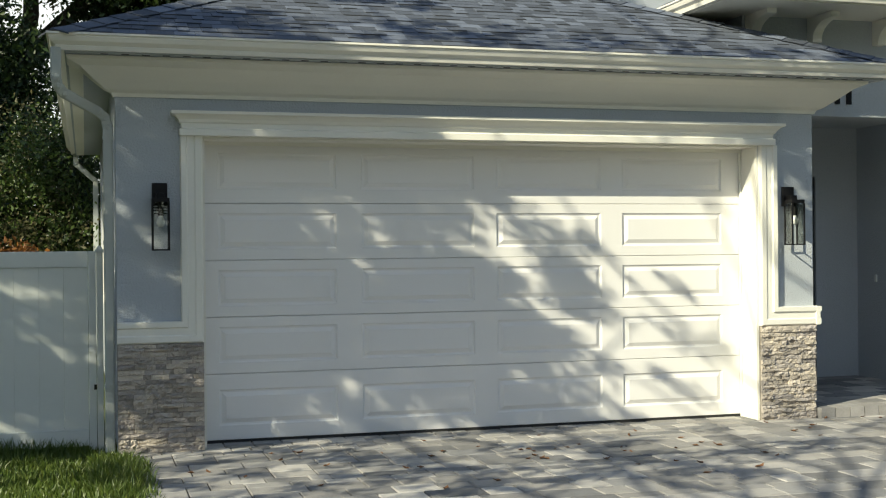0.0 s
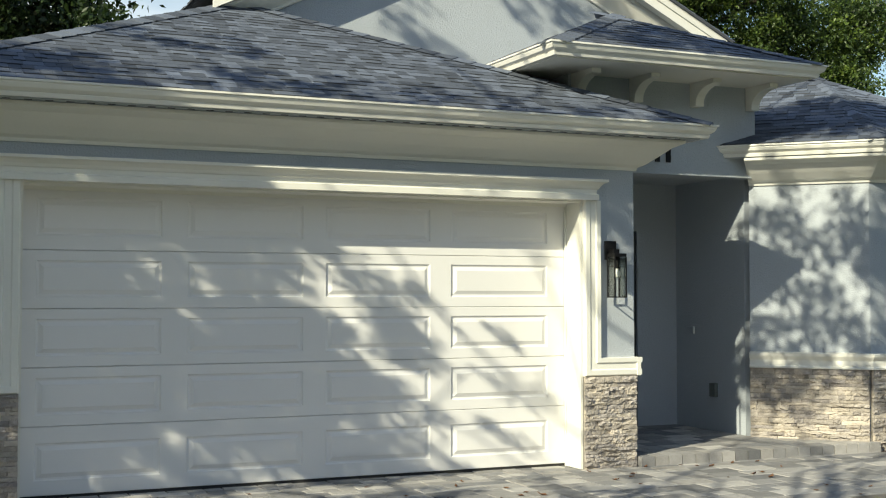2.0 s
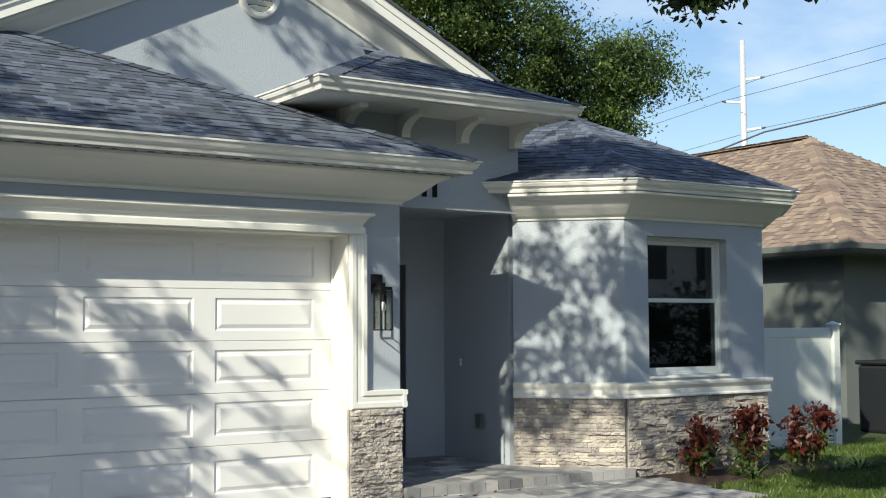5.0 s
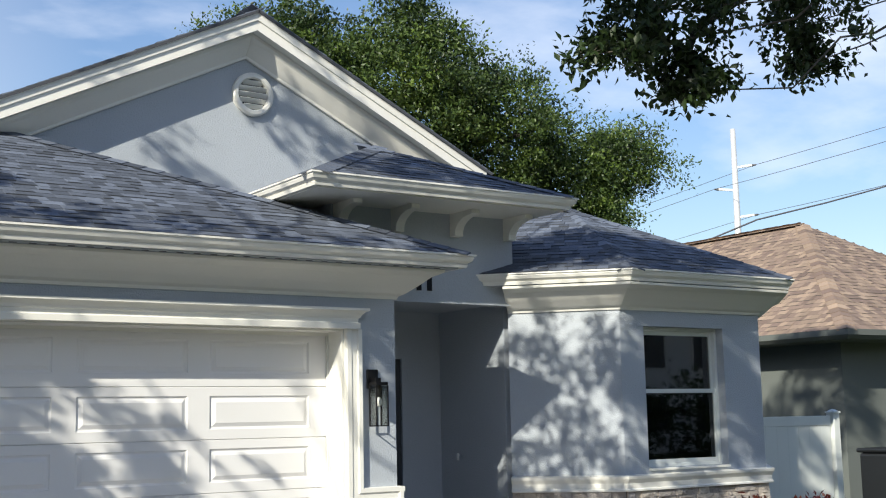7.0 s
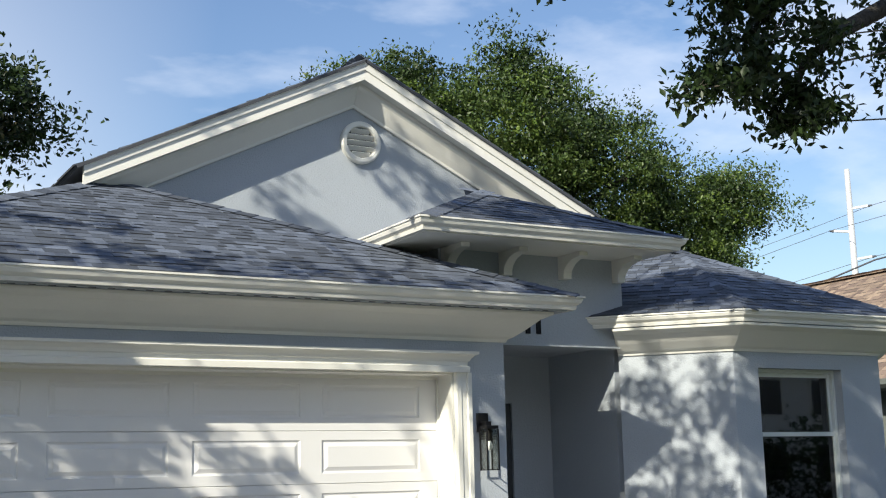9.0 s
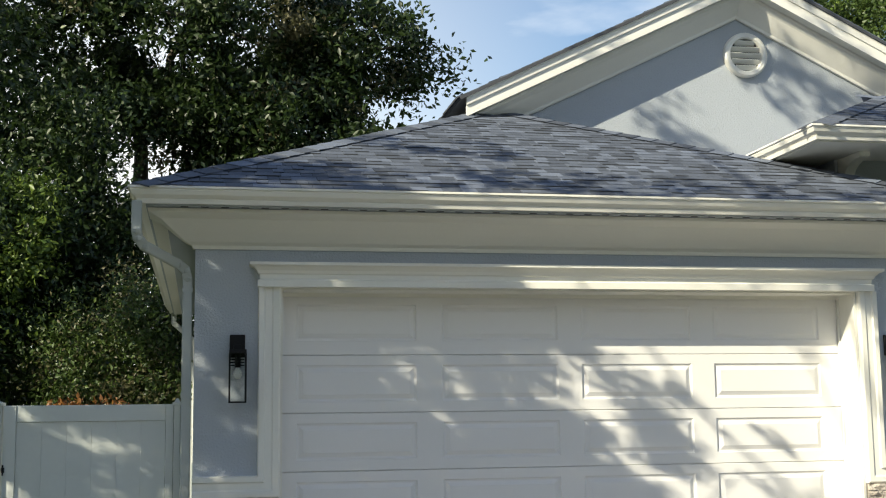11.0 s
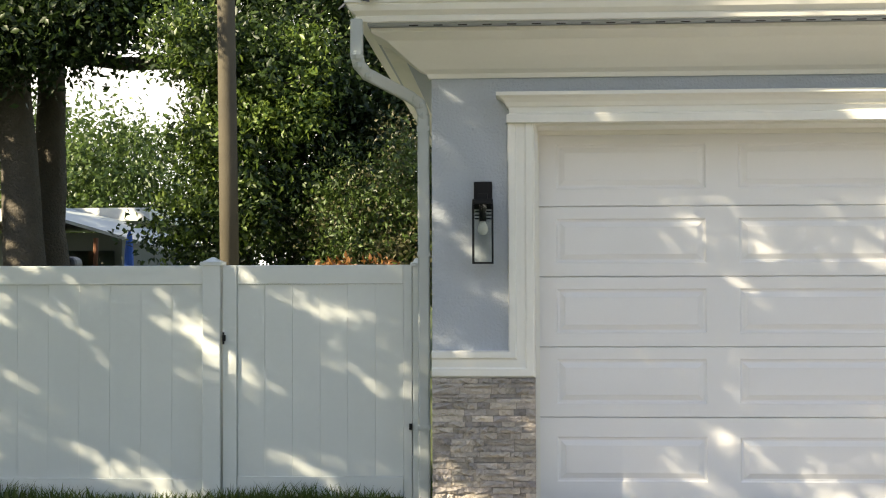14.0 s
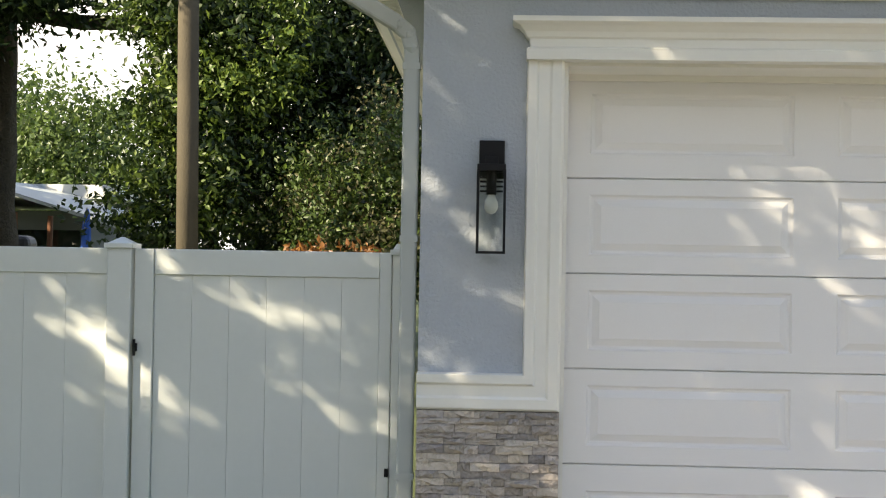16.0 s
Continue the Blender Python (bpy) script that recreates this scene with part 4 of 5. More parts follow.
# ---- plants ----
def leaf_cloud(name, mat, blobs, count, size, seed, parent=None, clump=0.35, squash=0.7, slim=0.5, bough=0.0, per=26, level=1.0):
    """Many small folded leaves in clumps inside ellipsoids (centre, radii, weight); level below 1 lays them flat."""
    rng = np.random.default_rng(seed)
    weights = np.array([b[2] for b in blobs], float)
    weights /= weights.sum()
    n_clump = max(4, count // per)
    which = rng.choice(len(blobs), n_clump, p=weights)
    cen = np.array([b[0] for b in blobs], float)[which]
    rad = np.array([b[1] for b in blobs], float)[which]
    d = rng.normal(size=(n_clump, 3))
    d /= np.linalg.norm(d, axis=1)[:, None]
    r = rng.uniform(0.25, 1.0, n_clump) ** 0.45
    mids = cen + d * rad * r[:, None]
    boughs = mids[rng.choice(n_clump, max(4, n_clump // 14))]
    boughs = boughs[rng.integers(0, len(boughs), n_clump)] + rng.normal(size=(n_clump, 3)) * clump * 1.5 * np.array([1, 1, 0.7])
    mids = np.where((rng.uniform(size=n_clump) < bough)[:, None], boughs, mids)
    pos = np.repeat(mids, per, axis=0)
    spread = np.repeat(rng.uniform(0.5, 1.3, n_clump), per)[:, None] * clump
    pos = pos + rng.normal(size=pos.shape) * spread * np.array([1, 1, squash])
    n = len(pos)
    a = rng.normal(size=(n, 3))
    a[:, 2] = (a[:, 2] - 0.35) * level
    a /= np.linalg.norm(a, axis=1)[:, None]
    b = np.cross(a, rng.normal(size=(n, 3)) * np.array([level, level, 1.0]))
    b /= np.linalg.norm(b, axis=1)[:, None] + 1e-9
    c = np.cross(a, b)
    s = (size * rng.uniform(0.6, 1.35, n))[:, None]
    base, tip = pos, pos + a * s
    left = pos + a * s * 0.45 + b * s * slim * 0.5 + c * s * 0.10
    right = pos + a * s * 0.45 - b * s * slim * 0.5 + c * s * 0.10
    co = np.stack([base, right, tip, left], axis=1).reshape(-1, 3)
    me = bpy.data.meshes.new(name)
    me.vertices.add(len(co))
    me.vertices.foreach_set("co", co.astype(np.float32).ravel())
    idx = np.arange(n)[:, None] * 4
    tri = np.concatenate([idx + np.array([0, 1, 2]), idx + np.array([0, 2, 3])], axis=1).reshape(-1)
    me.loops.add(len(tri))
    me.loops.foreach_set("vertex_index", tri.astype(np.int32))
    me.polygons.add(n * 2)
    me.polygons.foreach_set("loop_start", np.arange(0, n * 6, 3, dtype=np.int32))
    me.update(calc_edges=True)
    me.materials.append(mat)
    ob = new(name, me)
    if parent:
        ob.parent = parent
    return ob


def limb(bm, a, b, r0, r1, rnd, bend=0.25, steps=6):
    a, b = Vector(a), Vector(b)
    length = (b - a).length
    pts, radii = [], []
    off = Vector((0, 0, 0))
    for i in range(steps + 1):
        f = i / steps
        if 0 < i < steps:
            off = Vector([rnd.uniform(-1, 1) * bend * length * 0.2 for _ in range(3)])
        else:
            off = Vector((0, 0, 0))
        pts.append(a.lerp(b, f) + off)
        radii.append(r0 + (r1 - r0) * f)
    tube(bm, pts, radii, 9)


def tree(label, base, trunk_top, r, blobs, layers, seed, twigs=10, bough=0.6, squash=0.7, per=26, level=1.0, thin=0.45):
    """A trunk with limbs into each blob of the crown, and leaf layers: (material, count, leaf size, clump)."""
    rnd = random.Random(seed)
    t = holder("tree", label, "tree", base)
    inv = Matrix.Translation((-base[0], -base[1], -base[2]))
    bm = bmesh.new()
    limb(bm, base, trunk_top, r, r * 0.65, rnd, 0.035, 8)
    tube(bm, [base, Vector(base) + Vector((0, 0, 0.35))], [r * 1.5, r * 1.02], 12)
    for c, rad, w in blobs:
        limb(bm, trunk_top, c, r * thin, r * thin * 0.27, rnd, 0.3)
        for _ in range(twigs):
            q = Vector((rnd.gauss(0, 1), rnd.gauss(0, 1), rnd.gauss(0, 0.8))).normalized()
            e = Vector(c) + Vector((q.x * rad[0], q.y * rad[1], q.z * rad[2])) * rnd.uniform(0.6, 0.95)
            limb(bm, c, e, r * thin * 0.29, r * thin * 0.045, rnd, 0.3, 4)
    o = smooth(part("trunk", bm, BARK, t))
    o.matrix_parent_inverse = inv
    for k, (mat, count, size, clump) in enumerate(layers):
        o = leaf_cloud("crown", mat, blobs, count, size, seed * 10 + k, t, clump, squash, bough=bough, per=per, level=level)
        o.matrix_parent_inverse = inv
    return t


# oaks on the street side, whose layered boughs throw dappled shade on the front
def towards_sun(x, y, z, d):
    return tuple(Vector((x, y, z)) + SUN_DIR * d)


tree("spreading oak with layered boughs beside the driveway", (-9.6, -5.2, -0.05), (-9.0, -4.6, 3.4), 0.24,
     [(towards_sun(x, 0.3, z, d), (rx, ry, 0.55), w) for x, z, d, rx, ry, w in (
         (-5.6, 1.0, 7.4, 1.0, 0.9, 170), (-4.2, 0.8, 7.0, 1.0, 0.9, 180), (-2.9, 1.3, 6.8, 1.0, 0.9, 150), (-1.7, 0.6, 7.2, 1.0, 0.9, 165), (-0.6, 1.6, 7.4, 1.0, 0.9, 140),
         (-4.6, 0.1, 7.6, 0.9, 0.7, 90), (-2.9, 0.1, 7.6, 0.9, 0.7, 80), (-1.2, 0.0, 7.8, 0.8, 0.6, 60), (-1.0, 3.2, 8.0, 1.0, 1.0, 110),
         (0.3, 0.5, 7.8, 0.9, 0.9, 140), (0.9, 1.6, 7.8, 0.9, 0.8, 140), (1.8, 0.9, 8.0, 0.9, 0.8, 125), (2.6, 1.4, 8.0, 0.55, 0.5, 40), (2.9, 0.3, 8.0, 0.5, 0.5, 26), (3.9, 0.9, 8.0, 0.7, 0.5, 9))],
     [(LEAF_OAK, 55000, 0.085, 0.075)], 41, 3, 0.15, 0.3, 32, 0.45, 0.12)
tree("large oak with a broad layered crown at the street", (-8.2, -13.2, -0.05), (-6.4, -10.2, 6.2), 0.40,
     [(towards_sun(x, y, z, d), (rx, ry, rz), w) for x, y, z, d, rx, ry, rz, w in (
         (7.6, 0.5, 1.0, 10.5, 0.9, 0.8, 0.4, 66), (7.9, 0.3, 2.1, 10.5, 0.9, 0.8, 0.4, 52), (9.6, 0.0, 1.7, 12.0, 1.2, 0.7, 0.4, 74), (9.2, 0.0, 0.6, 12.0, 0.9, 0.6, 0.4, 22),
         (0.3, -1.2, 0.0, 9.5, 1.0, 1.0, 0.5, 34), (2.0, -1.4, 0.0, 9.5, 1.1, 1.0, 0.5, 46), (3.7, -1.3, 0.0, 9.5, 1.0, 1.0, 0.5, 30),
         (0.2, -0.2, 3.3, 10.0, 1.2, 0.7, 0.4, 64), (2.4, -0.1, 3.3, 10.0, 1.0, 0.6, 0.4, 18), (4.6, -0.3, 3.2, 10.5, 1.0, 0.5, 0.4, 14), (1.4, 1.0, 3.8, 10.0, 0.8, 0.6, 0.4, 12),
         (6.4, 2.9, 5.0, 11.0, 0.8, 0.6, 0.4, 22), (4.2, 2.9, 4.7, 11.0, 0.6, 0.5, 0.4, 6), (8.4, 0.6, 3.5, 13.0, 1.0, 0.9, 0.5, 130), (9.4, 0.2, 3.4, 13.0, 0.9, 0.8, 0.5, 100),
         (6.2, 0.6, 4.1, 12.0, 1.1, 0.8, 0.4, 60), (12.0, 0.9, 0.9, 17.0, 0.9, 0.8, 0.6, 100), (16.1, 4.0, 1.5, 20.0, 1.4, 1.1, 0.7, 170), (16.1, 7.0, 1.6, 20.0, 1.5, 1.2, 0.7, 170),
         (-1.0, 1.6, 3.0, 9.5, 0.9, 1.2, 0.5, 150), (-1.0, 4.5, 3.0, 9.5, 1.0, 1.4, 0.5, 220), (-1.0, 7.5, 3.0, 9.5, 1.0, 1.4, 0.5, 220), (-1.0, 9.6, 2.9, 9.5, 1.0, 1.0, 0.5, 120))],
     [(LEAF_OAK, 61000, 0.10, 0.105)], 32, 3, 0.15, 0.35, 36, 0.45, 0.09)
# unseen woods, added on the street side and side yard to block low sky
street = leaf_cloud("far_trees", LEAF_SHADED, [((-46 + 8.5 * i, -33 - 5 * math.cos(i * 1.9), 5.2 + 1.6 * math.sin(i * 2.3)), (6.0, 3.0, 5.2), 1) for i in range(13)]
                    + [((-27, -24 + 8 * i, 4.6), (3.0, 5.5, 4.6), 0.8) for i in range(2)] + [((-19 + (i % 2), -2 + 6.5 * i, 5.5), (3.0, 4.0, 5.5), 0.9) for i in range(4)],
                    60000, 0.62, 80, None, 0.9)
tagged(street, "dense dark trees added out of view to block low sky light", "trees", kind="stuff")
# near oak limb hanging in from the right
hanging = tree("dark oak limb hanging over the front lawn", (9.4, -6.6, -0.05), (7.9, -5.4, 5.1), 0.15,
               [((4.28, -4.8, 3.94), (0.42, 0.4, 0.40), 1.8), ((4.45, -4.8, 3.48), (0.14, 0.2, 0.12), 0.3), ((3.70, -4.8, 3.58), (0.15, 0.2, 0.07), 0.2), ((2.75, -4.8, 4.05), (0.16, 0.2, 0.06), 0.16),
                ((4.0, -4.8, 4.30), (0.4, 0.4, 0.16), 0.7), ((5.70, -4.8, 4.12), (0.34, 0.4, 0.38), 1.2), ((5.55, -4.8, 3.80), (0.1, 0.2, 0.08), 0.18), ((5.3, -4.8, 4.82), (1.3, 0.6, 0.22), 1.5),
                # the last two clumps are out of view, added to shade the limb
                ((6.9, -5.2, 4.7), (0.8, 0.8, 0.4), 0.9), ((1.5, -6.5, 5.95), (0.9, 0.8, 0.35), 6.5), ((2.7, -6.4, 6.25), (0.9, 0.8, 0.35), 6.5)],
               [(LEAF_SHADED, 40000, 0.058, 0.05)], 33, 10, 0.45, 0.8, 30, 1.0, 0.09)
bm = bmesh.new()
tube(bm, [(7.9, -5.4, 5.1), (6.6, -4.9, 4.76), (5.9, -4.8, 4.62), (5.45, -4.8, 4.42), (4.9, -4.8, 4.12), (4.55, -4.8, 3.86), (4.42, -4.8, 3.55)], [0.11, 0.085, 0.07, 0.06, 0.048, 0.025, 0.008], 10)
o = smooth(part("bough", bm, SHADED_BARK, hanging, "thick dark bough"))
o.matrix_parent_inverse = Matrix.Translation((-9.4, 6.6, 0.05))
# trees behind the house on the garage side
tree("tall dense oak behind the garage", (-3.0, 18.5, -0.05), (-2.6, 18.3, 5.0), 0.5,
     [((-0.9, 17.5, 10.2), (3.3, 2.6, 2.8), 4), ((2.6, 17.5, 9.5), (1.8, 1.8, 1.5), 1.6), ((-5.4, 18.0, 11.0), (3.0, 2.6, 2.2), 1.5), ((0.8, 17.0, 7.6), (2.6, 1.8, 1.4), 2),
      ((-3.0, 17.0, 7.5), (1.7, 1.4, 1.0), 0.45)],
     [(LEAF_SHADED, 74000, 0.16, 0.27), (LEAF_OLIVE, 20000, 0.12, 0.24)], 34, 12, 0.6, 0.6, 70)
tree("broad oak with thick trunks behind the fence", (-8.70, 13.8, -0.05), (-9.10, 13.9, 6.0), 0.42,
     [((-8.70, 13.6, 8.6), (3.4, 2.6, 2.6), 3), ((-11.00, 14.5, 7.4), (2.8, 2.4, 2.2), 2), ((-6.50, 14.2, 8.2), (2.6, 2.2, 2.4), 2), ((-8.90, 12.9, 5.9), (2.5, 1.2, 0.85), 1.8)],
     [(LEAF_SHADED, 74000, 0.15, 0.36), (LEAF_OAK, 16000, 0.13, 0.36)], 35, 10, 0.5)
tree("dark tree trunk in shade beside the oak", (-8.75, 15.0, -0.05), (-8.85, 15.1, 6.5), 0.36, [((-7.50, 15.4, 9.0), (2.2, 2.0, 1.8), 1)], [(LEAF_SHADED, 14000, 0.15, 0.4)], 36, 6)
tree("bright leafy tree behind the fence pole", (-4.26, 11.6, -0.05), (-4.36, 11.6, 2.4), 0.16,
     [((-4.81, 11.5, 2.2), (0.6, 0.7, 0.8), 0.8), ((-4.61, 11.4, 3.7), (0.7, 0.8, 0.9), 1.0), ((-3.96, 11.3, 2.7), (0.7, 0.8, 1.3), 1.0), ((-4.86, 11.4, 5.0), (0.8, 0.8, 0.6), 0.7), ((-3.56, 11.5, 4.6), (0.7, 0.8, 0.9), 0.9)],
     [(LEAF_SUNLIT, 8500, 0.115, 0.18), (LEAF_OAK, 9000, 0.11, 0.18), (LEAF_SHADED, 12000, 0.12, 0.18)], 37, 12, 0.65)
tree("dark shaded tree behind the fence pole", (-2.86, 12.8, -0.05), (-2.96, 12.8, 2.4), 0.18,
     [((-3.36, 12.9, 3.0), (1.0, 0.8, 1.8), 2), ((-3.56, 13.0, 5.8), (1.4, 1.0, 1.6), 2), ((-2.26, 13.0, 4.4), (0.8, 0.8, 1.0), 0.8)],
     [(LEAF_SHADED, 40000, 0.115, 0.24)], 42, 10, 0.4)
tree("olive-green bushy tree behind the gate", (-1.66, 10.9, -0.05), (-1.56, 10.9, 1.4), 0.12,
     [((-2.06, 10.8, 1.7), (0.9, 0.9, 0.8), 1.6), ((-1.06, 10.8, 2.0), (0.8, 0.8, 0.9), 1.6), ((-1.36, 11.0, 3.0), (0.8, 0.8, 0.6), 1.0), ((-2.56, 11.0, 2.6), (0.6, 0.6, 0.6), 0.7)],
     [(LEAF_SHADED, 12000, 0.09, 0.2), (LEAF_OLIVE, 10000, 0.075, 0.2), (LEAF_OAK, 14000, 0.08, 0.2)], 38, 12, 0.55)
# trees behind the house on the far side of the gable
tree("tall sunlit oak behind the house", (15.2, 19.0, -0.05), (15.2, 19.0, 4.5), 0.5,
     [((13.4, 18.6, 10.4), (2.4, 2.3, 2.0), 2.4), ((17.2, 18.2, 10.7), (2.7, 2.3, 2.4), 3), ((20.6, 18.0, 9.6), (2.1, 2.0, 2.2), 2.2), ((23.0, 18.0, 8.2), (1.6, 1.6, 1.6), 1.2),
      ((24.6, 17.6, 9.2), (1.3, 1.2, 1.25), 0.9), ((18.0, 19.0, 7.4), (3.6, 2.0, 1.8), 2.2), ((23.4, 18.5, 6.4), (1.8, 1.4, 1.3), 1.0)],
     [(LEAF_SUNLIT, 44000, 0.11, 0.24), (LEAF_OAK, 100000, 0.115, 0.26), (LEAF_SHADED, 50000, 0.13, 0.26)], 39, 9, 0.45, 0.6, 64)

bm = bmesh.new()
limb(bm, (-9.2, 13.9, 5.6), (-1.2, 15.2, 5.3), 0.15, 0.07, random.Random(3), 0.12, 8)
tagged(smooth(part("oak_limb", bm, BARK)), "long dark oak limb reaching behind the eave", "branch")

rusty = leaf_cloud("rust_shrub", LEAF_RUST, [((-2.12, 7.5, 1.52), (0.42, 0.3, 0.13), 1), ((-1.65, 7.6, 1.48), (0.3, 0.3, 0.12), 0.6)], 900, 0.09, 85, None, 0.09)
bm = bmesh.new()
for k in range(5):
    limb(bm, (-1.95 + 0.03 * k, 7.5, -0.05), (-2.4 + 0.2 * k, 7.5, 1.45), 0.014, 0.005, random.Random(k), 0.2, 4)
tagged(rusty, "rust-orange leafy shrub behind the gate", "shrub")
part("stems", bm, BARK, rusty)
# far woods
far = leaf_cloud("far_trees", LEAF_OAK, [((-32 + 9 * i + (i % 3), 62 + 4 * (i % 2), 4.5 + (i * 37 % 5) * 0.8), (5.5, 3, 4.2 + (i * 13 % 4) * 0.7), 1) for i in range(6)]
                 + [((-15.0, 36, 4.2), (2.6, 2, 3.2), 0.8), ((-19, 38, 5.0), (3, 2, 3.6), 0.8)], 110000, 0.24, 77, None, 0.8)
tagged(far, "hazy olive-green trees in the distance", "trees", kind="stuff")
far2 = leaf_cloud("far_trees", LEAF_OAK, [((40 + 7 * i, 24 + 3 * (i % 2), 4.6 + (i * 29 % 4) * 0.5), (3.6, 2.5, 2.6), 1) for i in range(4)], 16000, 0.3, 78, None, 0.7)
tagged(far2, "green treetops behind the neighbouring roof", "trees", kind="stuff")

# ---- behind the fence ----
bm = bmesh.new()
tube(bm, [(-3.98, 9.0, -0.05), (-4.02, 9.0, 3), (-4.06, 9.0, 6), (-4.12, 9.0, 9.5)], [0.135, 0.13, 0.122, 0.11], 16)
tagged(smooth(part("wooden_pole", bm, POLE_WOOD)), "weathered round wooden pole behind the fence", "pole")

shed = holder("low_house", "low house with pale flat roof edge behind the fence", "house", (-13.3, 27, 0))
sinv = Matrix.Translation((14, -27, 0))


def low(name, bm, mat):
    o = part(name, bm, mat, shed)
    o.matrix_parent_inverse = sinv


low("wall", boxes((-22, -11.6, 26.0, 32, -0.1, 2.7)), PLASTER_FAR)
bm = bmesh.new()
for ring in ([(-22.6, 25.2), (-10.6, 25.2), (-10.6, 33), (-22.6, 33)],):
    prism(bm, ring, 3.0, 3.35)
low("roof", bm, WHITE_FAR)
bm = bmesh.new()
bar(bm, (-13.2, 24.6, 3.32), (-8.6, 22.6, 2.1), 2.4, 0.08)
low("porch_roof", bm, DOWNPIPE)
bm = bmesh.new()
box(bm, -13.6, -11.8, 25.9, 26.02, 0.2, 2.2)
low("window", bm, GLASS_DARK)
for x in (-13.0, -9.5):
    low("post", boxes((x, x + 0.12, 24.4, 24.52, -0.1, 2.6)), TIMBER)

umb = holder("patio_umbrella", "folded blue patio umbrella on a pole", "umbrella", (-7.65, 16.2, 0))
bm = bmesh.new()
tube(bm, [(0, 0, -0.05), (0, 0, 2.4)], [0.02, 0.02], 8)
part("pole", bm, STEEL, umb)
bm = bmesh.new()
tube(bm, [(0, 0, 1.3), (0, 0, 1.5), (0, 0, 2.0), (0.01, 0, 2.3), (0.01, 0, 2.38)], [0.085, 0.10, 0.085, 0.05, 0.015], 9)
part("canopy", bm, BLUE, umb)
for x in (-10.25, -8.45):
    bm = bmesh.new()
    tube(bm, [(x, 16.5, -0.05), (x + 0.03, 16.5, 2.25)], [0.05, 0.05], 8)
    tagged(part("rusty_post", bm, TIMBER), "rusty brown upright post behind the fence", "post", "posts behind the fence")
bm = bmesh.new()
box(bm, -10.1, -9.1, 17.2, 17.8, -0.05, 1.9)
tagged(soft(part("covered_stack", bm, BIN), 0.15, 3), "dark covered stack behind the fence", "stack")

# ---- neighbouring house ----
nb = holder("neighbour_house", "grey stucco neighbouring house with tan shingle hip roof", "house", (19.5, 9, 0))
ninv = Matrix.Translation((-19.5, -9, 0))
o = part("wall", boxes((16.1, 22.9, 3.3, 20, -0.1, 2.85)), PLASTER_FAR, nb)
o.matrix_parent_inverse = ninv
NE, NX, NZ, NR = 15.5, 19.5, 2.9, 5.42
faces_n = ([(NE, 21, NZ), (NE, 2.7, NZ), (NX, 6.7, NR), (NX, 21, NR)], [(NE, 2.7, NZ), (23.5, 2.7, NZ), (NX, 6.7, NR)], [(23.5, 2.7, NZ), (23.5, 21, NZ), (NX, 21, NR), (NX, 6.7, NR)])
for k, poly in enumerate(faces_n):
    rf = roof_face("roof", poly, "tan shingle roof", SHINGLE_TAN, seed=50 + k, expose=0.145)
    for key in ("category", "kind", "label"):
        if key in rf:
            del rf[key]
    rf.parent = nb
    rf.matrix_parent_inverse = ninv
bm = bmesh.new()
sweep(bm, [(NE, 21), (NE, 2.7), (23.5, 2.7)], [(-0.02, NZ - 0.16), (0.02, NZ - 0.16), (0.09, NZ - 0.1), (0.1, NZ - 0.01), (-0.02, NZ - 0.01)])
prism(bm, [(NE, 2.7), (23.5, 2.7), (23.5, 3.4), (NE, 3.4)], NZ - 0.17, NZ - 0.14)
prism(bm, [(NE, 3.4), (16.2, 3.4), (16.2, 21), (NE, 21)], NZ - 0.17, NZ - 0.14)
o = part("gutter", bm, PLASTER_FAR, nb, "dark grey gutter")
o.matrix_parent_inverse = ninv
bm = bmesh.new()
tube(bm, [(17.6, 8.3, 4.1), (17.6, 8.3, 4.4), (17.52, 8.3, 4.5)], [0.07, 0.07, 0.07], 8)
o = part("roof_vent", bm, STEEL, nb)
o.matrix_parent_inverse = ninv
for poly in (((NE, 2.7, NZ), (NX, 6.7, NR)), ((NX, 6.7, NR), (NX, 20, NR))):
    h = hip_caps("hip_cap", *poly, SHINGLE_TAN)
    for key in ("category", "label"):
        if key in h:
            del h[key]
    h["kind"] = "stuff"
    h.parent = nb
    h.matrix_parent_inverse = ninv

wb = holder("wheelie_bin", "black wheeled bin beside the neighbouring wall", "bin", (15.35, 2.0, 0))
soft(part("body", boxes((-0.28, 0.28, -0.3, 0.3, -0.04, 0.98)), BIN, wb), 0.05)
soft(part("lid", boxes((-0.31, 0.31, -0.34, 0.33, 0.981, 1.05)), BIN, wb), 0.03)

# ---- power line ----
PO = Vector((60.0, 45, 0))
pole = holder("transmission_pole", "tall pale steel power pole with short arms", "power pole", PO)
bm = bmesh.new()
tube(bm, [(0, 0, -0.5), (0, 0, 20.2)], [0.30, 0.17], 12)
smooth(part("mast", bm, STEEL, pole))
ALONG = Vector((0.2, 1, 0)).normalized()
ACROSS = Vector((0.72, -0.69, 0))
tips = []
for z, sgn in ((17.6, 1), (16.1, -1), (14.3, 1)):
    bm = bmesh.new()
    e = ACROSS * sgn * 1.1
    bar(bm, (0, 0, z), (e.x, e.y, z + 0.12), 0.14)
    part("arm", bm, STEEL, pole)
    bm = bmesh.new()
    tube(bm, [(e.x, e.y, z + 0.1), (e.x * 1.25, e.y * 1.25, z + 0.14)], [0.09, 0.05], 8)
    part("insulator", bm, WIRE, pole)
    tips.append(PO + Vector((e.x * 1.25, e.y * 1.25, z + 0.14)))
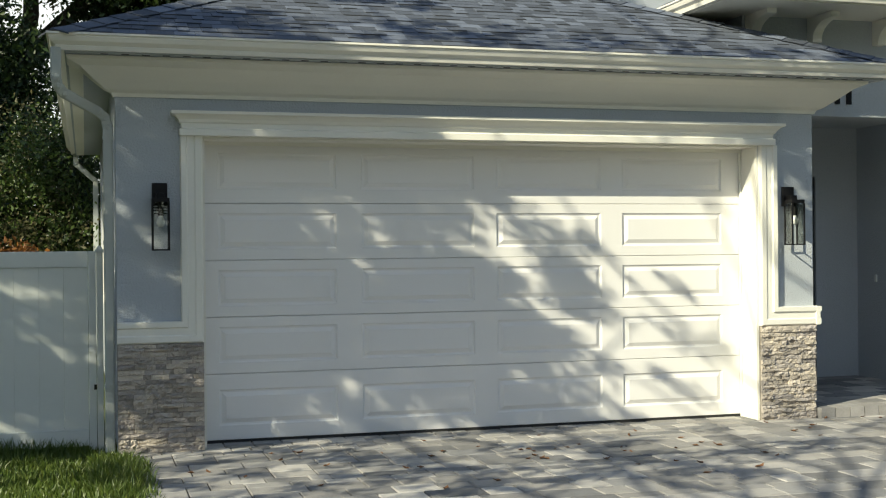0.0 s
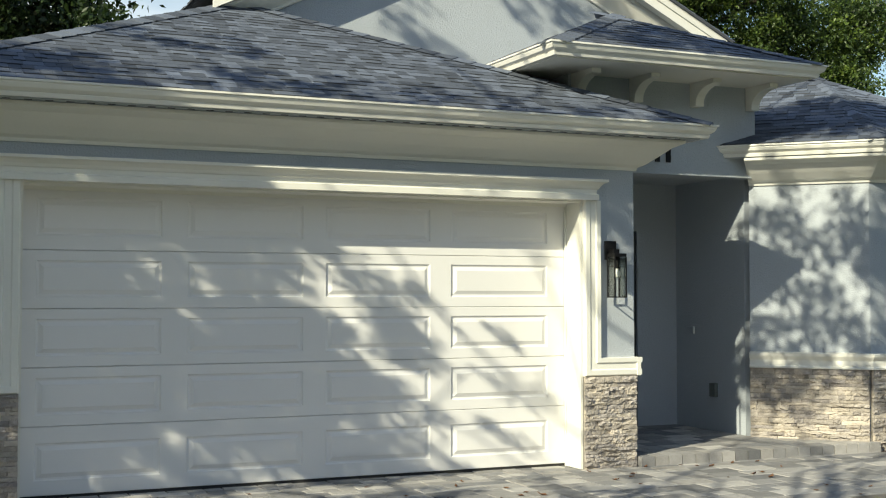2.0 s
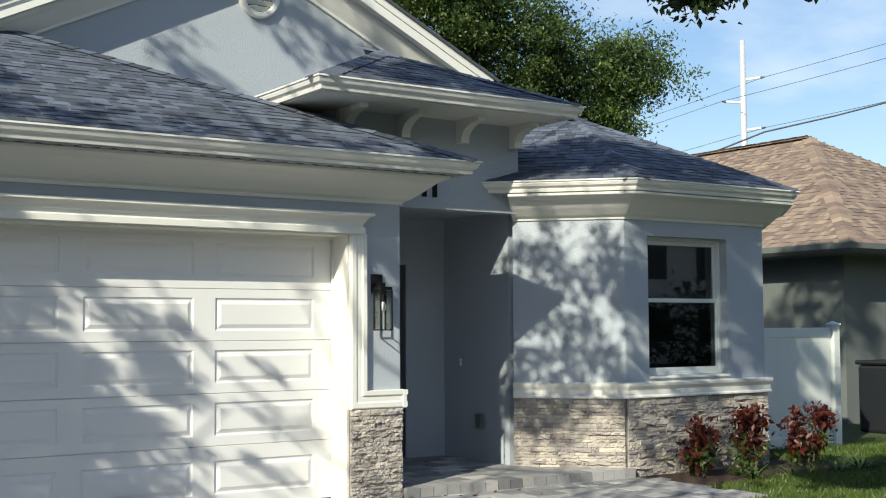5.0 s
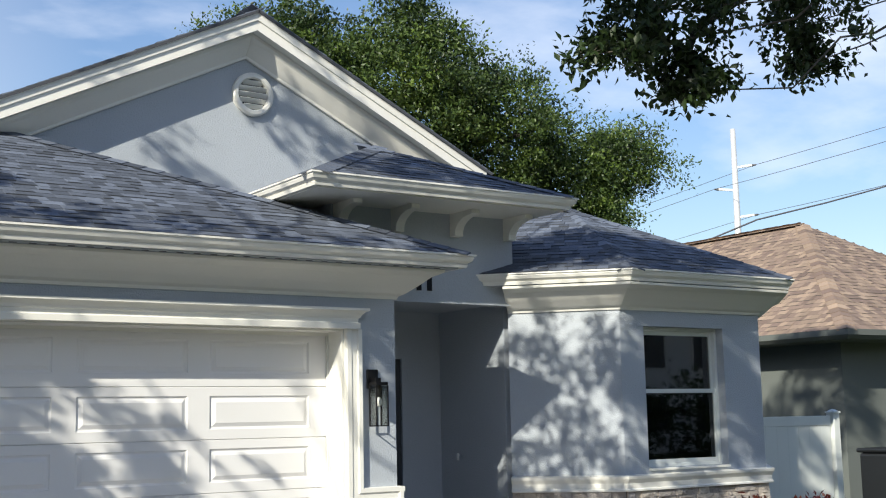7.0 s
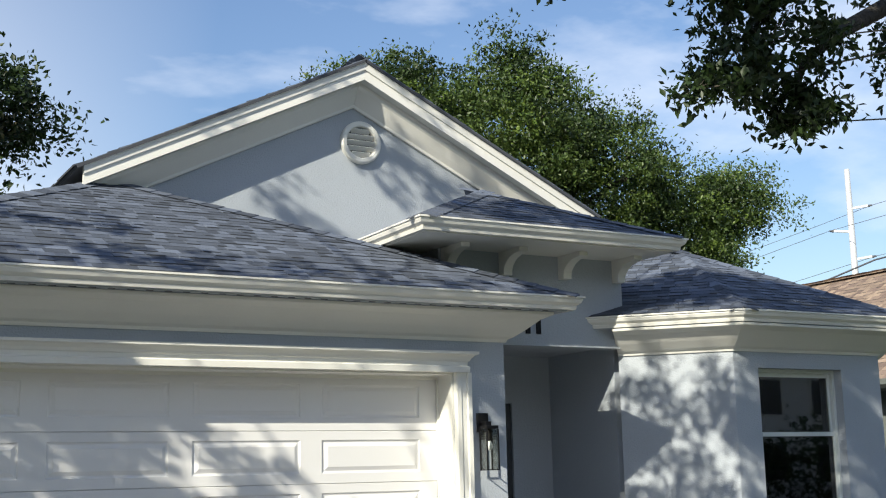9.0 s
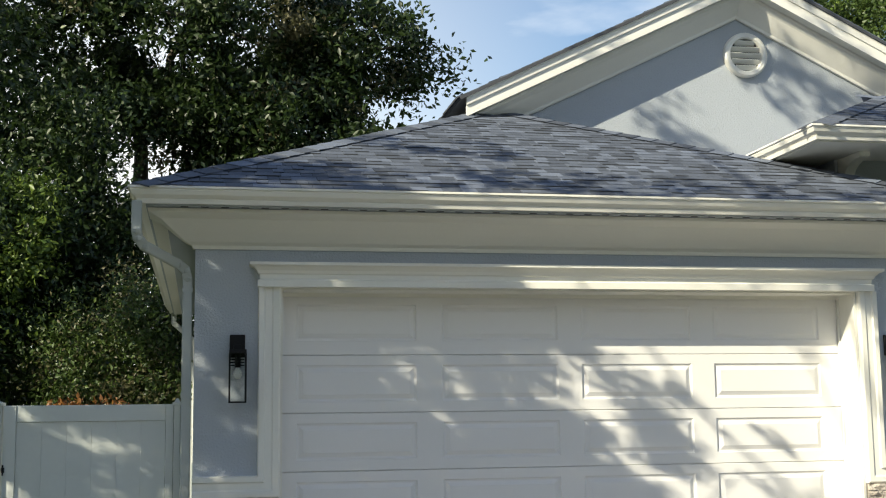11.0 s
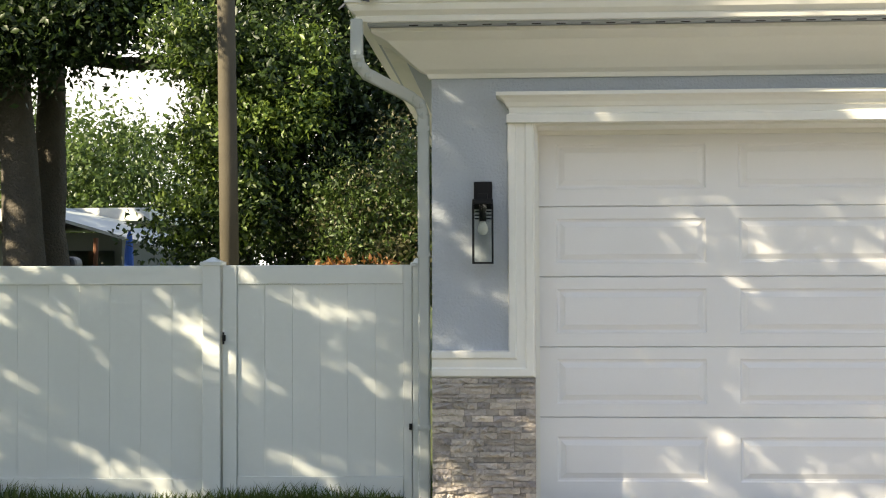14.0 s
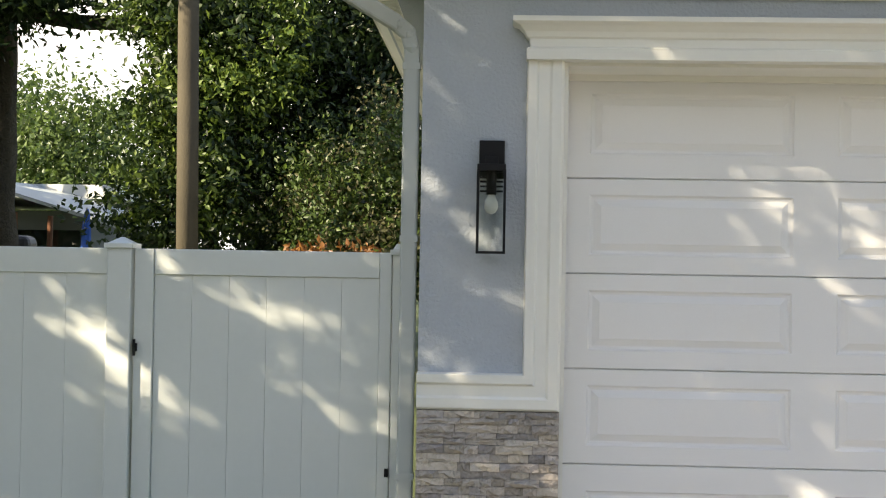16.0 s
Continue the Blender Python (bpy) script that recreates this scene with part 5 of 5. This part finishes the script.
for tip in tips:
    for far_end in (-55, 90):
        bm = bmesh.new()
        pts = []
        for i in range(13):
            f = i / 12
            p = tip + ALONG * far_end * f
            pts.append((p.x, p.y, p.z - 2.0 * f * (1 - f) * abs(far_end) / 60 + (0.5 * f if far_end < 0 else 0)))
        tube(bm, pts, [0.018] * 13, 5)
        tagged(part("power_line", bm, WIRE), "thin dark power line on the steel pole", "cable", "power lines")
bm = bmesh.new()
tube(bm, [(18.4, 9.9, 4.75), (19.6, 9.5, 5.45), (21, 9.2, 6.0), (23, 8.8, 6.5), (27, 8.0, 7.6), (34, 6.6, 10.0)], [0.022] * 6, 6)
tagged(part("service_cable", bm, WIRE), "black service cable rising from the neighbouring roof", "cable")
bm = boxes((33.85, 34.15, 6.45, 6.75, -0.1, 10.6))
tagged(part("street_pole", bm, POLE_WOOD), "wooden pole carrying the service cable", "pole")

# ---- house across the street, seen in the window glass ----
ac = holder("house_across", "white two-storey house across the street", "house", (38, -34, 0))
soft(part("wall", boxes((-8, 8, -4, 4, -0.1, 5.8)), WHITE_FAR, ac), 0.02)
bm = bmesh.new()
prism(bm, [(-8.5, -4.5), (8.5, -4.5), (8.5, 4.5), (-8.5, 4.5)], 5.8, 5.95)
v = [bm.verts.new(p) for p in ((-8.5, -4.5, 5.95), (8.5, -4.5, 5.95), (8.5, 4.5, 5.95), (-8.5, 4.5, 5.95), (-4, 0, 8), (4, 0, 8))]
for fc in ((0, 1, 5, 4), (1, 2, 5), (2, 3, 4, 5), (3, 0, 4)):
    bm.faces.new([v[i] for i in fc])
part("roof", bm, DECK_AND_TAB_SHADE, ac)
for i in range(5):
    for z in (0.9, 3.7):
        w = part("window", boxes((-7 + i * 3.1, -5.7 + i * 3.1, 4.0, 4.05, z, z + 1.5)), PORCH_PAINT, ac)
        for xa in (-7.1, -5.7):
            part("frame", boxes((xa + i * 3.1, xa + 0.1 + i * 3.1, 4.0, 4.08, z - 0.1, z + 1.6)), TRIM, w)
hedge = leaf_cloud("hedge", LEAF_SHADED, [((26 + 5 * i, -25, 1.5), (3.0, 1.2, 1.7), 1) for i in range(6)], 12000, 0.25, 79, None, 0.5)
tagged(hedge, "dark hedge across the street", "hedge", kind="stuff")


# ---- lawn, beds and shrubs ----
def blades(name, label, regions, count, seed, tall=(0.035, 0.085), mat=None):
    """Grass blades: thin bent strips over plan rectangles (x0, x1, y0, y1), where keep(x, y) holds."""
    rng = np.random.default_rng(seed)
    area = np.array([(r[1] - r[0]) * (r[3] - r[2]) for r in regions])
    which = rng.choice(len(regions), count, p=area / area.sum())
    rr = np.array(regions)[which]
    x = rng.uniform(rr[:, 0], rr[:, 1])
    y = rng.uniform(rr[:, 2], rr[:, 3])
    h = rng.uniform(*tall, count) * (0.7 + 0.6 * (np.sin(x * 3.1) * np.cos(y * 2.7) * 0.5 + 0.5))
    a = rng.uniform(0, 2 * np.pi, count)
    w = 0.0045 * rng.uniform(0.7, 1.5, count)
    lean = rng.uniform(0.1, 0.8, count) * h
    b = rng.uniform(0, 2 * np.pi, count)
    z0 = np.full(count, -0.05)
    p0 = np.stack([x - w * np.cos(a), y - w * np.sin(a), z0], 1)
    p1 = np.stack([x + w * np.cos(a), y + w * np.sin(a), z0], 1)
    mx, my = x + 0.35 * lean * np.cos(b), y + 0.35 * lean * np.sin(b)
    p2 = np.stack([mx + w * 0.8 * np.cos(a), my + w * 0.8 * np.sin(a), z0 + 0.02 + h * 0.6], 1)
    p3 = np.stack([mx - w * 0.8 * np.cos(a), my - w * 0.8 * np.sin(a), z0 + 0.02 + h * 0.6], 1)
    p4 = np.stack([x + lean * np.cos(b), y + lean * np.sin(b), z0 + 0.02 + h], 1)
    co = np.stack([p0, p1, p2, p3, p4], 1).reshape(-1, 3)
    i = np.arange(count)[:, None] * 5
    tri = np.concatenate([i + np.array([0, 1, 2]), i + np.array([0, 2, 3]), i + np.array([3, 2, 4])], 1).reshape(-1)
    me = bpy.data.meshes.new(name)
    me.vertices.add(len(co))
    me.vertices.foreach_set("co", co.astype(np.float32).ravel())
    me.loops.add(len(tri))
    me.loops.foreach_set("vertex_index", tri.astype(np.int32))
    me.polygons.add(count * 3)
    me.polygons.foreach_set("loop_start", np.arange(0, count * 9, 3, dtype=np.int32))
    me.update(calc_edges=True)
    me.materials.append(mat or BLADE)
    return tagged(new(name, me), label, "grass", kind="stuff")


blades("grass", "short green lawn grass beside the driveway", [(-5.2, -0.60, -3.0, 0.9)], 52000, 5)
blades("grass", "short sunlit lawn grass beside the walk", [(8.3, 13.5, -1.95, -1.0), (6.6, 13.5, -2.5, -1.95), (5.8, 13.0, -5.2, -2.4), (10.9, 14.5, -1.0, 0.9)], 95000, 6)
blades("grass", "longer grass tufts along the fence", [(-5.2, -0.85, 0.10, 0.24), (-0.85, -0.55, -2.2, -0.2)], 3600, 7, (0.08, 0.15))
blades("grass", "stray grass spilling over the paver edge", [(-0.66, -0.44, -3.0, -0.25)], 1100, 9, (0.05, 0.1))
bm = bmesh.new()
prism(bm, [(8.26, -0.02), (8.26, -0.62), (8.7, -1.0), (10.4, -1.3), (11.4, -1.0), (11.5, 0.75), (10.4, -0.02)], -0.06, -0.012)
structure("mulch_bed", bm, MULCH, "brown mulch bed below the bay window", "flower bed")


def shrub(x, y, h, w, seed):
    t = holder("shrub", "copper-red leafy shrub in the mulch bed", "shrub", (x, y, -0.03), "red shrubs below the bay")
    rnd = random.Random(seed)
    bm = bmesh.new()
    for _ in range(9):
        limb(bm, (rnd.uniform(-0.04, 0.04), rnd.uniform(-0.04, 0.04), 0), (rnd.uniform(-w, w), rnd.uniform(-w, w) * 0.8, h * rnd.uniform(0.6, 0.95)), 0.012, 0.004, rnd, 0.3, 4)
    part("stems", bm, BARK, t)
    leaf_cloud("leaves", LEAF_RED, [((0, 0, h * 0.66), (w * 0.8, w * 0.7, h * 0.30), 2), ((w * 0.3, 0, h * 0.85), (w * 0.4, w * 0.4, h * 0.14), 0.7), ((-w * 0.3, 0, h * 0.4), (w * 0.6, w * 0.5, h * 0.2), 0.6)],
               560, 0.085, seed, t, 0.06, 0.8, 0.5)
    leaf_cloud("leaves", LEAF_OAK, [((0, 0, h * 0.35), (w * 0.75, w * 0.6, h * 0.25), 1)], 260, 0.08, seed + 1, t, 0.07, 0.8, 0.5)
    return t


shrub(8.90, -0.42, 0.60, 0.17, 91)
shrub(9.66, -0.42, 0.74, 0.19, 92)
shrub(10.5, -0.55, 0.72, 0.3, 93)


def strap_plant(x, y, s, seed):
    rnd = random.Random(seed)
    bm = bmesh.new()
    for _ in range(34):
        a, l, up = rnd.uniform(0, 6.28), s * rnd.uniform(0.6, 1.1), rnd.uniform(0.5, 1.1)
        dx, dy = math.cos(a), math.sin(a)
        rows = []
        for f, w in ((0, 0.008), (0.35, 0.012), (0.7, 0.009), (1.0, 0.001)):
            r, z = l * f * 0.8, l * up * (f - 0.62 * f * f * 1.1)
            rows.append((bm.verts.new((r * dx - dy * w, r * dy + dx * w, z)), bm.verts.new((r * dx + dy * w, r * dy - dx * w, z))))
        for p, q_ in zip(rows, rows[1:]):
            bm.faces.new((p[0], p[1], q_[1], q_[0]))
    ob = part("strap_plant", bm, STRAP)
    ob.location = (x, y, -0.03)
    return tagged(ob, "green strap-leaved border plant in the mulch bed", "plant", "border plants below the bay")


for i, (x, y, s) in enumerate(((9.2, -0.9, 0.36), (9.65, -1.0, 0.40), (10.0, -0.95, 0.38), (10.35, -1.05, 0.42), (10.75, -1.0, 0.44), (11.05, -0.8, 0.4), (9.35, -0.55, 0.3))):
    strap_plant(x, y, s, 60 + i)

# fallen leaves on the pavers
rnd = random.Random(8)
leaf_meshes = []
for k in range(4):
    bm = bmesh.new()
    vs = [bm.verts.new(p) for p in ((0, 0, 0.004), (0.02, 0.014, 0.014), (0.055, 0.016, 0.012), (0.08, 0, 0.02 + 0.004 * k), (0.055, -0.018, 0.01), (0.02, -0.016, 0.016), (0.04, 0, 0.003))]
    for i in range(6):
        bm.faces.new((vs[i], vs[(i + 1) % 6], vs[6]))
    leaf_meshes.append(mesh_from("dry_leaf", bm, DRY_LEAF))
for i in range(70):
    x = rnd.uniform(-0.3, 6.6)
    y = -0.1 - abs(rnd.gauss(0, 1.1))
    ob = new("dry_leaf", leaf_meshes[rnd.randrange(4)])
    s = rnd.uniform(0.5, 1.1)
    ob.matrix_basis = Matrix.Translation((x, y, 0.0)) @ Matrix.Rotation(rnd.uniform(0, 6.28), 4, "Z") @ Matrix.Diagonal((s, s, s, 1))
    tagged(ob, "small brown fallen leaf on the pavers", "leaf", "fallen leaves on the drive")

# ---- pieces: roof shingles, stone veneer, pavers ----
roof_face("roof_garage_front", roof_garage, "blue-grey shingled garage roof facing the drive", loose=300, seed=2)


def stone_mesh(k):
    rnd = random.Random(40 + k)
    bm = bmesh.new()
    nx, nz = 4, 2
    front = []
    for a in range(nx + 1):
        col = []
        for c in range(nz + 1):
            edge = a in (0, nx) or c in (0, nz)
            x = -0.492 + 0.984 * a / nx + (0 if a in (0, nx) else rnd.uniform(-0.05, 0.05))
            z = -0.47 + 0.94 * c / nz + (rnd.uniform(-0.03, 0.03) if c in (0, nz) else rnd.uniform(-0.2, 0.2))
            col.append(bm.verts.new((x, -0.5 + (rnd.uniform(0.12, 0.5) if edge else rnd.uniform(-0.2, 0.3)), z)))
        front.append(col)
    for a in range(nx):
        for c in range(nz):
            bm.faces.new((front[a][c], front[a + 1][c], front[a + 1][c + 1], front[a][c + 1]))
    rim = [front[a][0] for a in range(nx + 1)] + [front[nx][c] for c in range(1, nz + 1)] + [front[a][nz] for a in range(nx - 1, -1, -1)] + [front[0][c] for c in range(nz - 1, 0, -1)]
    back = [bm.verts.new((v.co.x, 0.5, v.co.z)) for v in rim]
    for i in range(len(rim)):
        j = (i + 1) % len(rim)
        bm.faces.new((rim[i], back[i], back[j], rim[j]))
    return mesh_from("stone", bm, STONE)


STONES = [stone_mesh(k) for k in range(8)]


def veneer(name, a, b, z0, z1, label, seed, fine=1.0):
    """Stacked ledger stones on the wall line from a to b, with the outside on the right."""
    rnd = random.Random(seed)
    a, b = Vector((*a, 0)), Vector((*b, 0))
    d = (b - a).normalized()
    out = Vector((d.y, -d.x, 0))
    length = (b - a).length
    bm = bmesh.new()
    vs = [bm.verts.new(p + Vector((0, 0, z))) for z in (z0, z1) for p in (a, b, b + out * 0.022, a + out * 0.022)]
    for fc in ((3, 2, 1, 0), (4, 5, 6, 7), (0, 1, 5, 4), (1, 2, 6, 5), (2, 3, 7, 6), (3, 0, 4, 7)):
        bm.faces.new([vs[i] for i in fc])
    wall = structure(name, bm, GROUT, label, "stone veneer")
    turn = Matrix((d, -out, Vector((0, 0, 1)))).transposed().to_4x4()
    z = z0
    while z < z1 - 0.01:
        h = min(fine * rnd.choice((0.034, 0.042, 0.05, 0.05)), z1 - z)
        if z1 - z - h < 0.03:
            h = z1 - z
        u = 0.0
        while u < length - 0.005:
            w = min(fine * rnd.choice((0.07, 0.11, 0.15, 0.2, 0.26)) * rnd.uniform(0.85, 1.15), length - u)
            if length - u - w < 0.05:
                w = length - u
            t = rnd.uniform(0.014, 0.05)
            ob = new("stone", STONES[rnd.randrange(8)])
            ob.parent = wall
            ob.matrix_basis = Matrix.Translation(a + d * (u + w / 2) + out * (0.02 + t / 2) + Vector((0, 0, z + h / 2))) @ turn @ Matrix.Diagonal((w, t, h, 1))
            u += w
        z += h


veneer("veneer_pier_left", (W0, 0), (OP0, 0), -0.03, 0.833, "tan and grey stacked ledger stone on the garage pier", 1, 0.8)
veneer("veneer_pier_right", (OP1, 0), (W1, 0), -0.03, 0.833, "tan and grey stacked ledger stone on the garage pier", 2, 0.8)
veneer("veneer_bay_left", (PX, PY), (BX0 - 0.01, 0.01), 0.02, 0.814, "tan stacked ledger stone on the angled bay wall", 3)
veneer("veneer_bay_front", (BX0 - 0.01, 0), (BX1, 0), -0.03, 0.814, "tan and grey stacked ledger stone under the bay window", 4)

PAVE_Z = 0.0
SIZES = [(0.15, 0.15), (0.23, 0.15), (0.30, 0.15), (0.23, 0.23), (0.30, 0.23), (0.38, 0.23)]


def paver_mesh(w, h):
    bm = bmesh.new()
    g, c = 0.005, 0.004
    lo = [bm.verts.new((x, y, -0.05)) for x, y in ((g, g), (w - g, g), (w - g, h - g), (g, h - g))]
    up = [bm.verts.new((x, y, -0.006)) for x, y in ((g, g), (w - g, g), (w - g, h - g), (g, h - g))]
    top = [bm.verts.new((x, y, 0.0)) for x, y in ((g + c, g + c), (w - g - c, g + c), (w - g - c, h - g - c), (g + c, h - g - c))]
    for r, s in ((lo, up), (up, top)):
        for i in range(4):
            j = (i + 1) % 4
            bm.faces.new((r[i], r[j], s[j], s[i]))
    bm.faces.new(top)
    return mesh_from("paver", bm, PAVER)


PAVERS = {s: paver_mesh(*s) for s in SIZES}


def right_edge(y):
    """Where the pavers end towards the right-hand lawn: the walk to the porch, then the drive."""
    if y > -1.92:
        return 8.25
    if y > -2.4:
        return 8.25 - (8.25 - DRIVE_R) * ((-1.92 - y) / 0.48) ** 0.4
    return DRIVE_R


bm = bmesh.new()
for y0, y1, x1 in ((-1.92, DOOR_Y + 0.2, 8.25), (-2.4, -1.92, 6.6), (-14.0, -2.4, DRIVE_R)):
    box(bm, DRIVE_L, x1, y0, y1 if y1 < 0 else -0.0, -0.09, -0.012)
box(bm, OP0, OP1, 0.0, 0.5, -0.09, -0.012)
drive = structure("pavement", bm, SAND, "grey mixed-size concrete paver driveway", "driveway")
rnd = random.Random(21)
verts, faces, count = [], [], 0
y = DOOR_Y + 0.02
while y > -13.8:
    h = rnd.choice((0.15, 0.23, 0.23)) if y < 0 else 0.15
    y -= h
    x = DRIVE_L if y < -0.02 else OP0 + 0.021
    end = right_edge(y) if y < -0.1 else (OP1 - 0.021 if y > -0.02 else 8.25)
    if y > -0.24 and y < -0.02:
        end = 8.2
    x -= 0 if y > -0.02 else rnd.uniform(0, 0.1)
    x = max(x, DRIVE_L)
    while x < end - 0.03:
        w = rnd.choice([s[0] for s in SIZES if s[1] == h])
        if y > -0.02:
            w = min(w, end - x)
        lift = rnd.uniform(-0.003, 0.003)
        cx = x + w / 2
        if -3.4 < y < -0.2 and 0.6 < cx < 4.0 and count < 300:
            ob = new("paver", PAVERS[(w, h)])
            ob.parent = drive
            ob.location = (x, y, PAVE_Z + lift)
            count += 1
        else:
            b = len(verts)
            g, c = 0.005, 0.004
            for (xa, ya, xb, yb), z in (((x + g, y + g, x + w - g, y + h - g), -0.04), ((x + g, y + g, x + w - g, y + h - g), -0.006), ((x + g + c, y + g + c, x + w - g - c, y + h - g - c), 0.0)):
                verts += [(xa, ya, z + lift), (xb, ya, z + lift), (xb, yb, z + lift), (xa, yb, z + lift)]
            for r in (0, 4):
                faces += [(b + r + i, b + r + (i + 1) % 4, b + r + 4 + (i + 1) % 4, b + r + 4 + i) for i in range(4)]
            faces.append((b + 8, b + 9, b + 10, b + 11))
        x += w
# the porch platform: a soldier course along the step and pavers behind
px = W1 + 0.01
while px < PX + 0.75:
    w = 0.15
    for (ya, yb) in ((-0.10, 0.13),):
        b = len(verts)
        verts += [(px + 0.003, ya, -0.03), (px + w - 0.003, ya, -0.03), (px + w - 0.003, yb, -0.03), (px + 0.003, yb, -0.03),
                  (px + 0.006, ya + 0.004, 0.09), (px + w - 0.006, ya + 0.004, 0.09), (px + w - 0.006, yb, 0.09), (px + 0.006, yb, 0.09)]
        faces += [(b + i, b + (i + 1) % 4, b + 4 + (i + 1) % 4, b + 4 + i) for i in range(4)]
        faces.append((b + 4, b + 5, b + 6, b + 7))
    px += w
y = 0.14
while y < BACK_Y - 0.05:
    px = W1 + 0.01
    wall_x = PX - 0.01 if y > PY - 0.1 else PX + (PY - y) * 0.97 - 0.16
    while px < wall_x - 0.05:
        w = min(rnd.choice((0.23, 0.3, 0.38)), wall_x - px)
        b = len(verts)
        verts += [(px + 0.004, y, 0.0), (px + w - 0.004, y, 0.0), (px + w - 0.004, y + 0.222, 0.0), (px + 0.004, y + 0.222, 0.0),
                  (px + 0.008, y + 0.004, 0.09), (px + w - 0.008, y + 0.004, 0.09), (px + w - 0.008, y + 0.218, 0.09), (px + 0.008, y + 0.218, 0.09)]
        faces += [(b + i, b + (i + 1) % 4, b + 4 + (i + 1) % 4, b + 4 + i) for i in range(4)]
        faces.append((b + 4, b + 5, b + 6, b + 7))
        px += w
    y += 0.23
me = bpy.data.meshes.new("pavers")
me.from_pydata(verts, [], faces)
me.materials.append(PAVER_ISL)
ob = new("pavers", me)
ob.parent = drive
ob["kind"] = "stuff"
